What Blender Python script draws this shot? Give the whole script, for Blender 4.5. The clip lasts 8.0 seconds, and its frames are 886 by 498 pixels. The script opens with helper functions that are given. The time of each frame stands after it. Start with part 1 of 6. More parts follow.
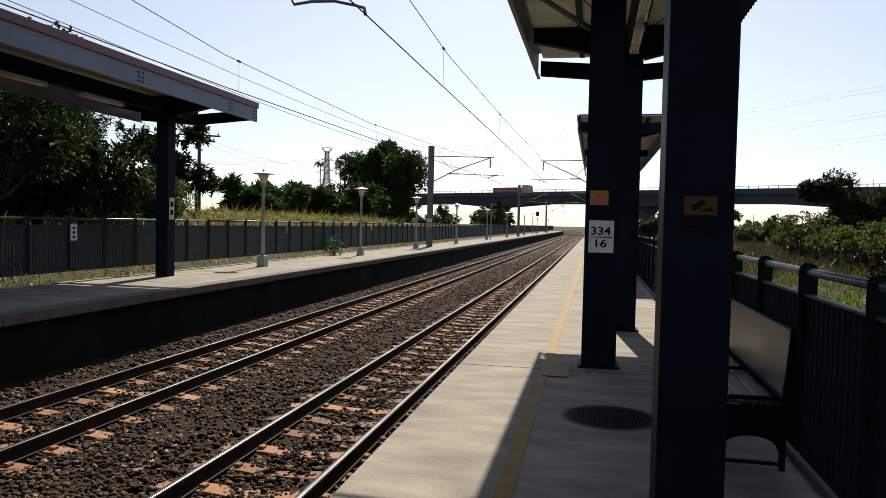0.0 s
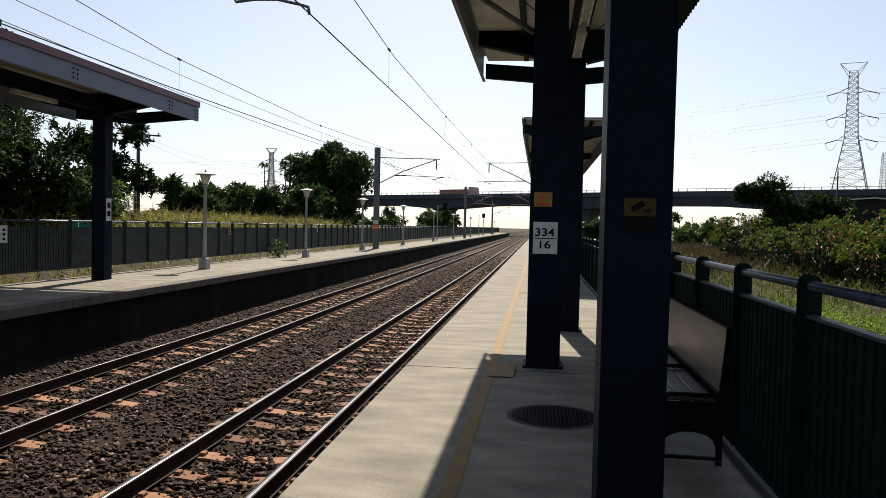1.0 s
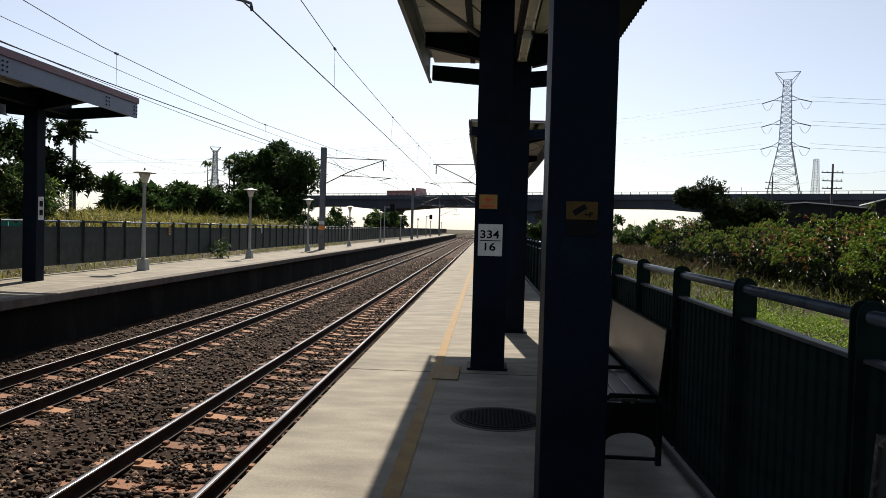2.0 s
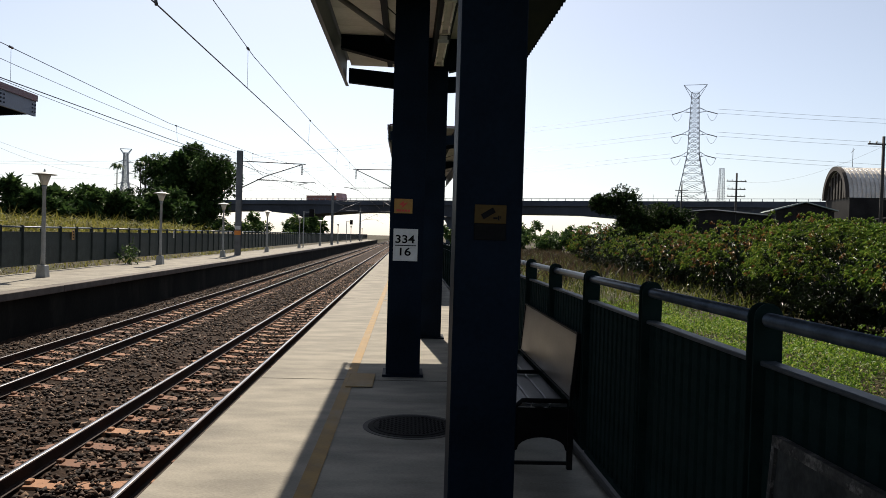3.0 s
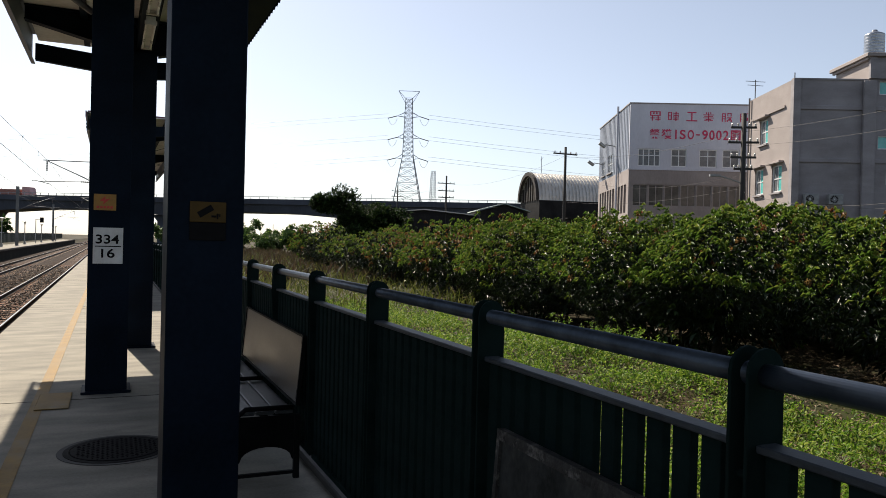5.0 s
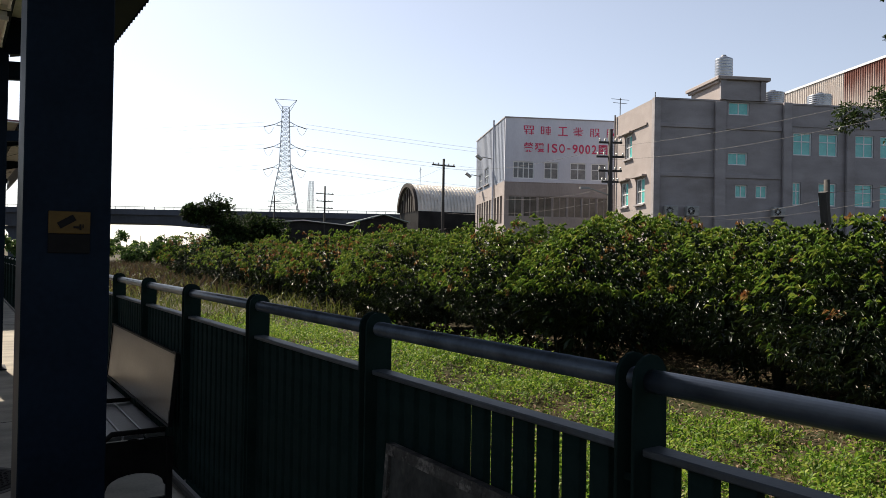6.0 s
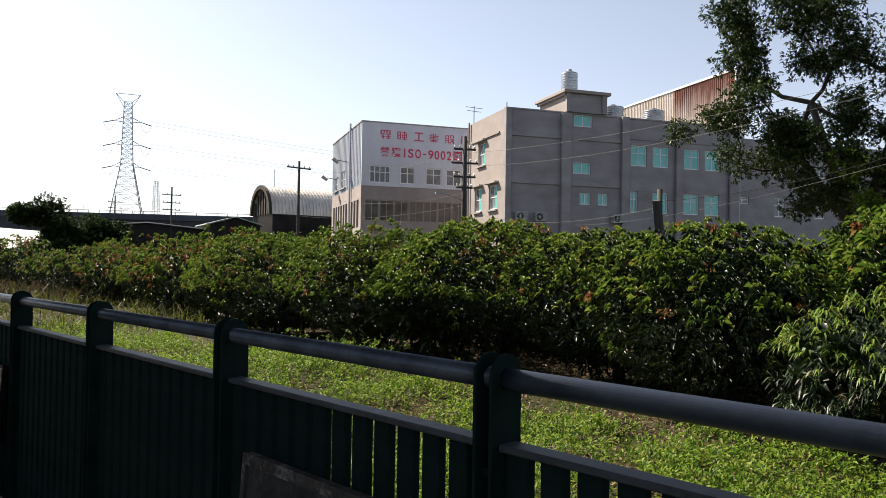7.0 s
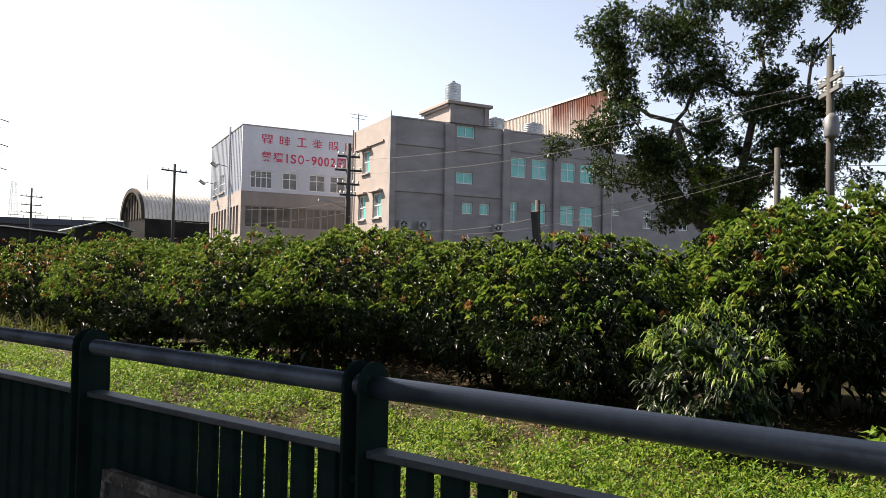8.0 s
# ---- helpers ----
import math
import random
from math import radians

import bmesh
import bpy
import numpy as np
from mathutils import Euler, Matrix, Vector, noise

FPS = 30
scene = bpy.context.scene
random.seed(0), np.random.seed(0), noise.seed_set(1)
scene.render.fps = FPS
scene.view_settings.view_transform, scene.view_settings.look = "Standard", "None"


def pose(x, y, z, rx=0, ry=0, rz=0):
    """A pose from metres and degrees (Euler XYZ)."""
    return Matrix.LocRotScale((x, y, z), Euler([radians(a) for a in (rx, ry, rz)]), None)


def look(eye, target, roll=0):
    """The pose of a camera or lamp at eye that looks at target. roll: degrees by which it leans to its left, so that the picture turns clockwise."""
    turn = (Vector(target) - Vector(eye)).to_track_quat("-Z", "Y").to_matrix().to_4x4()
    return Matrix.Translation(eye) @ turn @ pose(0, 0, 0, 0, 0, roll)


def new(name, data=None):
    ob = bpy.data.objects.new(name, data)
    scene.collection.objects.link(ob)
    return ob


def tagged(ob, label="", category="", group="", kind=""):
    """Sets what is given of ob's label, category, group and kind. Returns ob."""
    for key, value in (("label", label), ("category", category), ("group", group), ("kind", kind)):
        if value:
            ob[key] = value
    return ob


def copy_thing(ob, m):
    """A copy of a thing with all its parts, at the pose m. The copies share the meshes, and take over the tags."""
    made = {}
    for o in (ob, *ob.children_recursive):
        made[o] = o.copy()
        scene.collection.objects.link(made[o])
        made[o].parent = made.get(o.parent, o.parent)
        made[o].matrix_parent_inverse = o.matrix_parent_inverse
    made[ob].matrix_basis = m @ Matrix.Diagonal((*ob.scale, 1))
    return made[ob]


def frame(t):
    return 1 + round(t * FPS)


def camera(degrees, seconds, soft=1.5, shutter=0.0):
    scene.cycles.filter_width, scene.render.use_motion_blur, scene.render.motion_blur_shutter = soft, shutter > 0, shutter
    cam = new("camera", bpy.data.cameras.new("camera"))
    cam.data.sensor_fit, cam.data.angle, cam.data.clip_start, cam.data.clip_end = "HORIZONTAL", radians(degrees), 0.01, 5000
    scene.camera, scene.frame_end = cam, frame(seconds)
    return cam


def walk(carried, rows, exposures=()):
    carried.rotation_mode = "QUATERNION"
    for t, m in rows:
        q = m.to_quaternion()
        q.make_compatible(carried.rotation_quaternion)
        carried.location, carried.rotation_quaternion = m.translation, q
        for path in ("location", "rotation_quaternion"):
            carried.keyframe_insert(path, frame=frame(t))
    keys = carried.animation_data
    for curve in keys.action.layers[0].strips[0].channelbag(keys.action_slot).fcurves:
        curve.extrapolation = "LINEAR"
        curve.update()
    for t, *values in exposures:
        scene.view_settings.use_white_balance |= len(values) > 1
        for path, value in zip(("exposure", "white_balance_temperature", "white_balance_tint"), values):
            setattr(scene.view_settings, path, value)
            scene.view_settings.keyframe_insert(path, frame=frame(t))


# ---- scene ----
cam = camera(62.0, 8.0, soft=0.75)
PATH = [
    (0, (2.272, -3.5, 1.475), (1.873, -1.542, 1.405), 1.3),
    (0.5, (2.274, -3.517, 1.475), (1.949, -1.545, 1.408), 1.5),
    (1, (2.283, -3.488, 1.472), (2.026, -1.505, 1.41), 1.3),
    (1.5, (2.289, -3.471, 1.481), (2.1, -1.481, 1.418), 1.3),
    (3, (2.365, -3.347, 1.472), (2.463, -1.349, 1.438), 1.7),
    (3.5, (2.407, -3.299, 1.474), (2.671, -1.317, 1.436), 1.3),
    (4, (2.414, -3.252, 1.472), (2.882, -1.308, 1.442), 2.1),
    (4.5, (2.393, -3.237, 1.474), (3.021, -1.338, 1.451), 2.0),
    (5, (2.376, -3.199, 1.476), (3.197, -1.375, 1.459), 1.4),
    (6.3, (2.369, -3.155, 1.476), (3.572, -1.557, 1.501), 1.0),
    (6.5, (2.361, -3.16, 1.475), (3.636, -1.619, 1.501), 1.0),
    (7, (2.352, -3.163, 1.476), (3.758, -1.741, 1.512), 0.9),
    (7.5, (2.348, -3.174, 1.479), (3.871, -1.879, 1.532), 1.3),
    (8, (2.344, -3.212, 1.481), (3.954, -2.028, 1.544), 1.1),
]
walk(cam, [(t, look(eye, target, roll)) for t, eye, target, roll in PATH], [(0.0, 0.78, 6400, 11), (1.5, 0.78, 6400, 11), (4.0, 0.83, 6350, 11), (5.0, 0.93, 6400, 11), (6.5, 1.20, 6600, 12), (7.2, 1.38, 6700, 12), (8.0, 1.68, 6850, 13)])

# ---- world and sun ----
SUN_EL, SUN_AZ = 45.0, -6.0
world = bpy.data.worlds.new("sky")
scene.world = world
world.use_nodes = True
wn = world.node_tree
sky = wn.nodes.new("ShaderNodeTexSky")
sky.sky_type, sky.sun_disc = "NISHITA", False
sky.sun_elevation, sky.sun_rotation = radians(SUN_EL), radians(SUN_AZ)
sky.air_density, sky.dust_density, sky.ozone_density = 0.9, 0.9, 1.7
bg = wn.nodes["Background"]
haze = wn.nodes.new("ShaderNodeHueSaturation")
haze.inputs["Saturation"].default_value = 0.62
wn.links.new(sky.outputs[0], haze.inputs["Color"])
wn.links.new(haze.outputs[0], bg.inputs[0])
bg.inputs[1].default_value = 0.070
sun = new("sun", bpy.data.lights.new("sun", "SUN"))
sun.data.energy, sun.data.angle, sun.data.color = 5.0, radians(0.53), (1.0, 0.89, 0.74)
sun_dir = Vector((math.sin(radians(SUN_AZ)) * math.cos(radians(SUN_EL)), math.cos(radians(SUN_AZ)) * math.cos(radians(SUN_EL)), math.sin(radians(SUN_EL))))
sun.matrix_world = look(sun_dir * 60, (0, 0, 0))

# ---- materials ----
def material(name, dark, light, rough=0.7, metal=0.0, scale=6.0, stretch=(1, 1, 1), fine=60.0, bump=0.15, stain=None, stain_amount=0.35, spec=0.5):
    """Two-scale noise between two colours, optional stains, fine relief."""
    m = bpy.data.materials.new(name)
    m.use_nodes = True
    nt = m.node_tree
    n, l = nt.nodes, nt.links
    p = n["Principled BSDF"]
    p.inputs["Metallic"].default_value = metal
    p.inputs["Specular IOR Level"].default_value = spec
    tc = n.new("ShaderNodeTexCoord")
    mp = n.new("ShaderNodeMapping")
    mp.inputs["Scale"].default_value = stretch
    l.new(tc.outputs["Object"], mp.inputs[0])
    big, small = n.new("ShaderNodeTexNoise"), n.new("ShaderNodeTexNoise")
    for tex, s, d in ((big, scale, 6), (small, fine, 4)):
        l.new(mp.outputs[0], tex.inputs["Vector"])
        tex.inputs["Scale"].default_value, tex.inputs["Detail"].default_value = s, d
    add = n.new("ShaderNodeMath")
    add.operation = "ADD"
    mul = n.new("ShaderNodeMath")
    mul.operation = "MULTIPLY"
    mul.inputs[1].default_value = 0.4
    l.new(small.outputs[0], mul.inputs[0])
    l.new(big.outputs[0], add.inputs[0])
    l.new(mul.outputs[0], add.inputs[1])
    ramp = n.new("ShaderNodeValToRGB")
    ramp.color_ramp.elements[0].position, ramp.color_ramp.elements[1].position = 0.5, 0.92
    ramp.color_ramp.elements[0].color, ramp.color_ramp.elements[1].color = (*dark, 1), (*light, 1)
    l.new(add.outputs[0], ramp.inputs[0])
    out = ramp.outputs[0]
    if stain:
        st = n.new("ShaderNodeTexNoise")
        st.inputs["Scale"].default_value, st.inputs["Detail"].default_value, st.inputs["Roughness"].default_value = scale * 0.35, 8, 0.7
        l.new(mp.outputs[0], st.inputs["Vector"])
        sr = n.new("ShaderNodeValToRGB")
        sr.color_ramp.elements[0].position, sr.color_ramp.elements[1].position = 0.52, 0.68
        sr.color_ramp.elements[1].color = (stain_amount, stain_amount, stain_amount, 1)
        l.new(st.outputs[0], sr.inputs[0])
        mix = n.new("ShaderNodeMix")
        mix.data_type = "RGBA"
        l.new(sr.outputs[0], mix.inputs["Factor"])
        l.new(out, mix.inputs["A"])
        mix.inputs["B"].default_value = (*stain, 1)
        out = mix.outputs["Result"]
    l.new(out, p.inputs["Base Color"])
    rr = n.new("ShaderNodeMapRange")
    rr.inputs["To Min"].default_value, rr.inputs["To Max"].default_value = max(0.03, rough - 0.12), min(1, rough + 0.12)
    l.new(big.outputs[0], rr.inputs[0])
    l.new(rr.outputs[0], p.inputs["Roughness"])
    if bump:
        b = n.new("ShaderNodeBump")
        b.inputs["Strength"].default_value, b.inputs["Distance"].default_value = bump, 0.02
        l.new(add.outputs[0], b.inputs["Height"])
        l.new(b.outputs[0], p.inputs["Normal"])
    return m


def varied(name, stops, rough=0.5, through_light=0.0, spec=0.5, per_object=False, bump=0.0):
    """Colour from each island's (or object's) own random number."""
    m = bpy.data.materials.new(name)
    m.use_nodes = True
    n, l = m.node_tree.nodes, m.node_tree.links
    p = n["Principled BSDF"]
    p.inputs["Roughness"].default_value, p.inputs["Specular IOR Level"].default_value = rough, spec
    src = n.new("ShaderNodeObjectInfo") if per_object else n.new("ShaderNodeNewGeometry")
    ramp = n.new("ShaderNodeValToRGB")
    while len(ramp.color_ramp.elements) < len(stops):
        ramp.color_ramp.elements.new(0.5)
    for e, (pos, col) in zip(ramp.color_ramp.elements, stops):
        e.position, e.color = pos, (*col, 1)
    l.new(src.outputs["Random" if per_object else "Random Per Island"], ramp.inputs[0])
    nz = n.new("ShaderNodeTexNoise")
    nz.inputs["Scale"].default_value, nz.inputs["Detail"].default_value = 25, 5
    tc = n.new("ShaderNodeTexCoord")
    l.new(tc.outputs["Object"], nz.inputs["Vector"])
    hs = n.new("ShaderNodeHueSaturation")
    mr = n.new("ShaderNodeMapRange")
    mr.inputs["To Min"].default_value, mr.inputs["To Max"].default_value = 0.6, 1.4
    l.new(nz.outputs[0], mr.inputs[0])
    l.new(mr.outputs[0], hs.inputs["Value"])
    l.new(ramp.outputs[0], hs.inputs["Color"])
    l.new(hs.outputs[0], p.inputs["Base Color"])
    if bump:
        b = n.new("ShaderNodeBump")
        b.inputs["Strength"].default_value, b.inputs["Distance"].default_value = bump, 0.01
        l.new(nz.outputs[0], b.inputs["Height"])
        l.new(b.outputs[0], p.inputs["Normal"])
    if through_light:
        tr = n.new("ShaderNodeBsdfTranslucent")
        l.new(hs.outputs[0], tr.inputs["Color"])
        mx = n.new("ShaderNodeMixShader")
        mx.inputs[0].default_value = through_light
        l.new(p.outputs[0], mx.inputs[1])
        l.new(tr.outputs[0], mx.inputs[2])
        l.new(mx.outputs[0], n["Material Output"].inputs[0])
    return m


def rusted(name, pale, rust, z_low, z_high):
    """Pale sheet with rust running down from its upper edge in uneven streaks."""
    m = material(name, tuple(c * 0.8 for c in pale), pale, 0.8, scale=0.6, fine=7, bump=0.1)
    n, l = m.node_tree.nodes, m.node_tree.links
    p = n["Principled BSDF"]
    tc, sep, mp, nz = n.new("ShaderNodeTexCoord"), n.new("ShaderNodeSeparateXYZ"), n.new("ShaderNodeMapping"), n.new("ShaderNodeTexNoise")
    mp.inputs["Scale"].default_value = (1.4, 1.4, 0.16)
    nz.inputs["Scale"].default_value, nz.inputs["Detail"].default_value, nz.inputs["Roughness"].default_value = 1.5, 8, 0.7
    l.new(tc.outputs["Object"], sep.inputs[0])
    l.new(tc.outputs["Object"], mp.inputs[0])
    l.new(mp.outputs[0], nz.inputs["Vector"])
    high, add, edge, mix = n.new("ShaderNodeMapRange"), n.new("ShaderNodeMath"), n.new("ShaderNodeMapRange"), n.new("ShaderNodeMix")
    high.inputs["From Min"].default_value, high.inputs["From Max"].default_value = z_low, z_high
    l.new(sep.outputs["Z"], high.inputs[0])
    l.new(high.outputs[0], add.inputs[0])
    l.new(nz.outputs[0], add.inputs[1])
    edge.inputs["From Min"].default_value, edge.inputs["From Max"].default_value = 0.98, 1.42
    l.new(add.outputs[0], edge.inputs[0])
    mix.data_type = "RGBA"
    l.new(edge.outputs[0], mix.inputs["Factor"])
    l.new(p.inputs["Base Color"].links[0].from_socket, mix.inputs["A"])
    mix.inputs["B"].default_value = (*rust, 1)
    l.new(mix.outputs["Result"], p.inputs["Base Color"])
    return m


def leafy(name, cols, rough=0.4, thru=0.35, spec=0.3):
    return varied(name, [(i / max(1, len(cols) - 1), c) for i, c in enumerate(cols)], rough, thru, spec)


CONCRETE = material("platform concrete", (0.148, 0.137, 0.113), (0.291, 0.27, 0.221), 0.8, scale=2.4, stretch=(0.7, 1.5, 1), fine=70, bump=0.4, stain=(0.117, 0.108, 0.0884), stain_amount=0.55, spec=0.08)
# Near-black: shade below the platform edge is in the wall's colour; joints share it.
CONCRETE_FACE = material("shaded weathered wall and joint fill", (0.005, 0.005, 0.0045), (0.018, 0.017, 0.014), 0.95, spec=0.08, scale=1.5, stretch=(1, 1, 0.4), fine=30, bump=0.3, stain=(0.04, 0.04, 0.03), stain_amount=0.6)
COPING = material("platform coping", (0.0795, 0.0693, 0.0569), (0.149, 0.129, 0.109), 0.85, scale=3, fine=40, stain=(0.0445, 0.0347, 0.0272), stain_amount=0.6, spec=0.2)
KERB_C = material("dark kerb concrete", (0.0168, 0.016, 0.0143), (0.0462, 0.0428, 0.0378), 0.85, scale=4, fine=50, stain=(0.0672, 0.0606, 0.0504))
YELLOW = material("worn yellow paint", (0.15, 0.0904, 0.0226), (0.251, 0.156, 0.0451), 0.65, scale=5, fine=50, bump=0.1, stain=(0.181, 0.16, 0.12), stain_amount=0.6, spec=0.1)
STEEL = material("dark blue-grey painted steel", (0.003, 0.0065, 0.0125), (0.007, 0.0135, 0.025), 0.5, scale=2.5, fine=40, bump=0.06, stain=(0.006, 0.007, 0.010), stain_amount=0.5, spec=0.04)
# Same fence paint in two colours: canopy shade in this one, lit copy below.
FENCE_M = material("shaded green-grey fence paint", (0.00399, 0.011, 0.0103), (0.012, 0.0231, 0.0218), 0.8, scale=4, fine=45, bump=0.08, stain=(0.00499, 0.0077, 0.00655), stain_amount=0.6, spec=0.02)
FENCE_LIT = material("lit green-grey fence paint", (0.0213, 0.0295, 0.0287), (0.0476, 0.059, 0.0566), 0.65, scale=4, fine=45, bump=0.08, stain=(0.0107, 0.0139, 0.0131), stain_amount=0.6, spec=0.15)
# Paler than the posts: light from the sky is put in its colour.
BAR_M = material("skylit fence top bar", (0.022, 0.028, 0.033), (0.050, 0.060, 0.068), 0.55, scale=7, fine=60, bump=0.1, stain=(0.10, 0.11, 0.12), stain_amount=0.45, spec=0.25)
PIPE_M = material("galvanised handrail pipe", (0.0253, 0.0366, 0.0512), (0.0673, 0.088, 0.114), 0.36, 0.45, scale=9, fine=70, bump=0.08, stain=(0.112, 0.134, 0.164), stain_amount=0.4)
FASCIA_M = material("grey-blue fascia steel", (0.108, 0.128, 0.18), (0.171, 0.204, 0.27), 0.5, scale=1.2, fine=25, bump=0.05, stain=(0.117, 0.133, 0.16), stain_amount=0.5)
MAROON = material("maroon roof flashing", (0.10, 0.035, 0.045), (0.19, 0.07, 0.08), 0.5, scale=3, fine=30)
SOFFIT = material("pale roof lining", (0.46, 0.46, 0.45), (0.66, 0.66, 0.65), 0.6, scale=1.0, fine=20, bump=0.04, stain=(0.3, 0.28, 0.25), stain_amount=0.4)
RAIL_SIDE = material("rusty rail steel", (0.012, 0.007, 0.005), (0.038, 0.021, 0.015), 0.8, scale=5, fine=60, bump=0.15, spec=0.15)
RAIL_TOP = material("polished rail head", (0.306, 0.292, 0.286), (0.422, 0.408, 0.394), 0.22, 1.0, scale=3, stretch=(6, 0.3, 1), fine=30, bump=0.02)
SLEEPER_M = varied("rust-dusted concrete sleeper", [(0, (0.116, 0.0481, 0.0214)), (0.5, (0.185, 0.0791, 0.0357)), (1, (0.26, 0.13, 0.0619))], 0.9, per_object=True, bump=0.4)
SLEEPER_FAR = varied("rust-dusted sleeper rows", [(0, (0.084, 0.0448, 0.0252)), (1, (0.151, 0.0896, 0.056))], 0.9, bump=0.3)
STONE = varied("ballast stone", [(0, (0.00593, 0.00344, 0.00214)), (0.4, (0.0202, 0.0113, 0.00684)), (0.74, (0.0562, 0.0319, 0.0197)), (0.93, (0.118, 0.073, 0.0449)), (1, (0.273, 0.187, 0.128))], 0.85, spec=0.2, bump=0.4)
BALLAST = material("ballast bed", (0.010, 0.006, 0.004), (0.045, 0.029, 0.020), 0.95, spec=0.05, scale=12, fine=45, bump=1.0)
GROUND = material("weedy soil", (0.014, 0.015, 0.006), (0.058, 0.042, 0.022), 0.95, scale=0.9, fine=14, bump=0.8, stain=(0.030, 0.044, 0.010), stain_amount=0.8, spec=0.1)
GALV = material("galvanised lattice steel", (0.22, 0.23, 0.25), (0.36, 0.37, 0.39), 0.5, 0.4, scale=2, fine=20)
MAST_M = material("grey mast steel", (0.09, 0.095, 0.10), (0.17, 0.175, 0.18), 0.55, 0.3, scale=2, fine=30)
LAMP_POST = material("grey lamp post paint", (0.22, 0.23, 0.23), (0.36, 0.37, 0.36), 0.5, scale=4, fine=40)
LAMP_GLASS = material("milky lamp glass", (0.5, 0.48, 0.42), (0.7, 0.68, 0.6), 0.25, scale=4, fine=20)
WIRE_M = material("dark overhead wire", (0.012, 0.012, 0.013), (0.028, 0.028, 0.03), 0.7, 0.0, scale=5, bump=0)
POWER_M = material("weathered aluminium cable", (0.28, 0.29, 0.31), (0.4, 0.41, 0.43), 0.5, 0.3, scale=5, bump=0)
INSUL = material("brown insulator glaze", (0.04, 0.025, 0.02), (0.08, 0.05, 0.04), 0.3, scale=8, bump=0)
WOOD_POLE = material("weathered utility pole", (0.021, 0.0192, 0.018), (0.051, 0.0468, 0.042), 0.85, scale=3, stretch=(4, 4, 0.4), fine=30, bump=0.3)
CONC_POLE = material("concrete utility pole", (0.0248, 0.0233, 0.0208), (0.0546, 0.0506, 0.0446), 0.85, scale=2, fine=30, bump=0.2)
OVERPASS_M = material("overpass concrete", (0.0314, 0.0372, 0.0506), (0.0629, 0.0723, 0.0955), 0.85, scale=0.15, stretch=(1, 1, 0.3), fine=2, bump=0.1, stain=(0.0333, 0.0372, 0.0464), stain_amount=0.6)
GREY_WALL = material("grey rendered wall", (0.23, 0.216, 0.221), (0.34, 0.321, 0.33), 0.85, scale=0.5, stretch=(1, 1, 2.2), fine=9, bump=0.1, stain=(0.162, 0.143, 0.136), stain_amount=0.5)
CREAM_WALL = material("tan rendered wall", (0.264, 0.229, 0.215), (0.344, 0.304, 0.287), 0.85, scale=0.5, stretch=(1, 1, 1.5), fine=9, bump=0.1, stain=(0.195, 0.166, 0.155), stain_amount=0.5)
WHITE_WALL = material("white wall paint", (0.496, 0.51, 0.572), (0.624, 0.64, 0.704), 0.7, scale=0.4, stretch=(1, 1, 0.4), fine=8, bump=0.05, stain=(0.4, 0.405, 0.44), stain_amount=0.4)
DUN_WALL = material("dun lower wall", (0.246, 0.216, 0.206), (0.344, 0.307, 0.292), 0.8, scale=0.5, stretch=(1, 1, 0.4), fine=8, bump=0.08, stain=(0.18, 0.158, 0.15), stain_amount=0.5)
TEAL = material("turquoise tinted pane", (0.09, 0.42, 0.40), (0.18, 0.60, 0.56), 0.12, scale=0.8, fine=6, bump=0.01)
PANE = material("dusty window pane", (0.10, 0.11, 0.12), (0.24, 0.25, 0.26), 0.12, scale=0.7, fine=5, bump=0.01)
WIN_WHITE = material("white aluminium frame", (0.62, 0.64, 0.65), (0.78, 0.8, 0.8), 0.4, scale=3, fine=20, bump=0.02)
ROOF_TIN = material("ribbed tin roof", (0.489, 0.464, 0.42), (0.698, 0.661, 0.605), 0.45, 0.2, scale=0.4, stretch=(1, 3, 1), fine=6, bump=0.05, stain=(0.42, 0.324, 0.234), stain_amount=0.4)
TIN_SIDING = material("pale corrugated siding", (0.50, 0.44, 0.38), (0.66, 0.60, 0.54), 0.5, scale=0.4, stretch=(1, 1, 0.4), fine=6, bump=0.05, stain=(0.42, 0.30, 0.22), stain_amount=0.5)
RUST_SIDING = rusted("rusted corrugated siding", (0.60, 0.53, 0.47), (0.15, 0.045, 0.028), 12.5, 20.0)
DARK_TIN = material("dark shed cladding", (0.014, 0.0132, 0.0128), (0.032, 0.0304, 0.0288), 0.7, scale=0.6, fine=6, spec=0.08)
GREEN_TIN = material("green-grey tin roof", (0.25, 0.31, 0.28), (0.38, 0.44, 0.41), 0.5, scale=0.6, fine=6)
STAINLESS = material("stainless tank steel", (0.31, 0.316, 0.322), (0.434, 0.44, 0.446), 0.28, 0.9, scale=2, fine=12, bump=0.03)
SIDING_GREY = material("grey-blue metal siding", (0.212, 0.243, 0.3), (0.306, 0.342, 0.41), 0.55, 0.2, scale=0.4, stretch=(1, 1, 0.4), fine=8, bump=0.05, stain=(0.221, 0.234, 0.26), stain_amount=0.4)
STRIP_GLASS = material("grimy strip-window pane", (0.05, 0.045, 0.04), (0.13, 0.115, 0.10), 0.15, scale=0.9, fine=5, bump=0.01)
GABLE_BROWN = material("dark brown gable boards", (0.0171, 0.0122, 0.00988), (0.038, 0.0285, 0.0228), 0.8, scale=0.8, fine=7)
RED_PAINT = material("crimson sign paint", (0.46, 0.02, 0.08), (0.62, 0.05, 0.13), 0.6, scale=2, fine=15, bump=0)
SIGN_WHITE = material("white enamel sign", (0.50, 0.50, 0.48), (0.66, 0.66, 0.64), 0.4, scale=8, fine=60, bump=0.02, stain=(0.5, 0.46, 0.4), stain_amount=0.25)
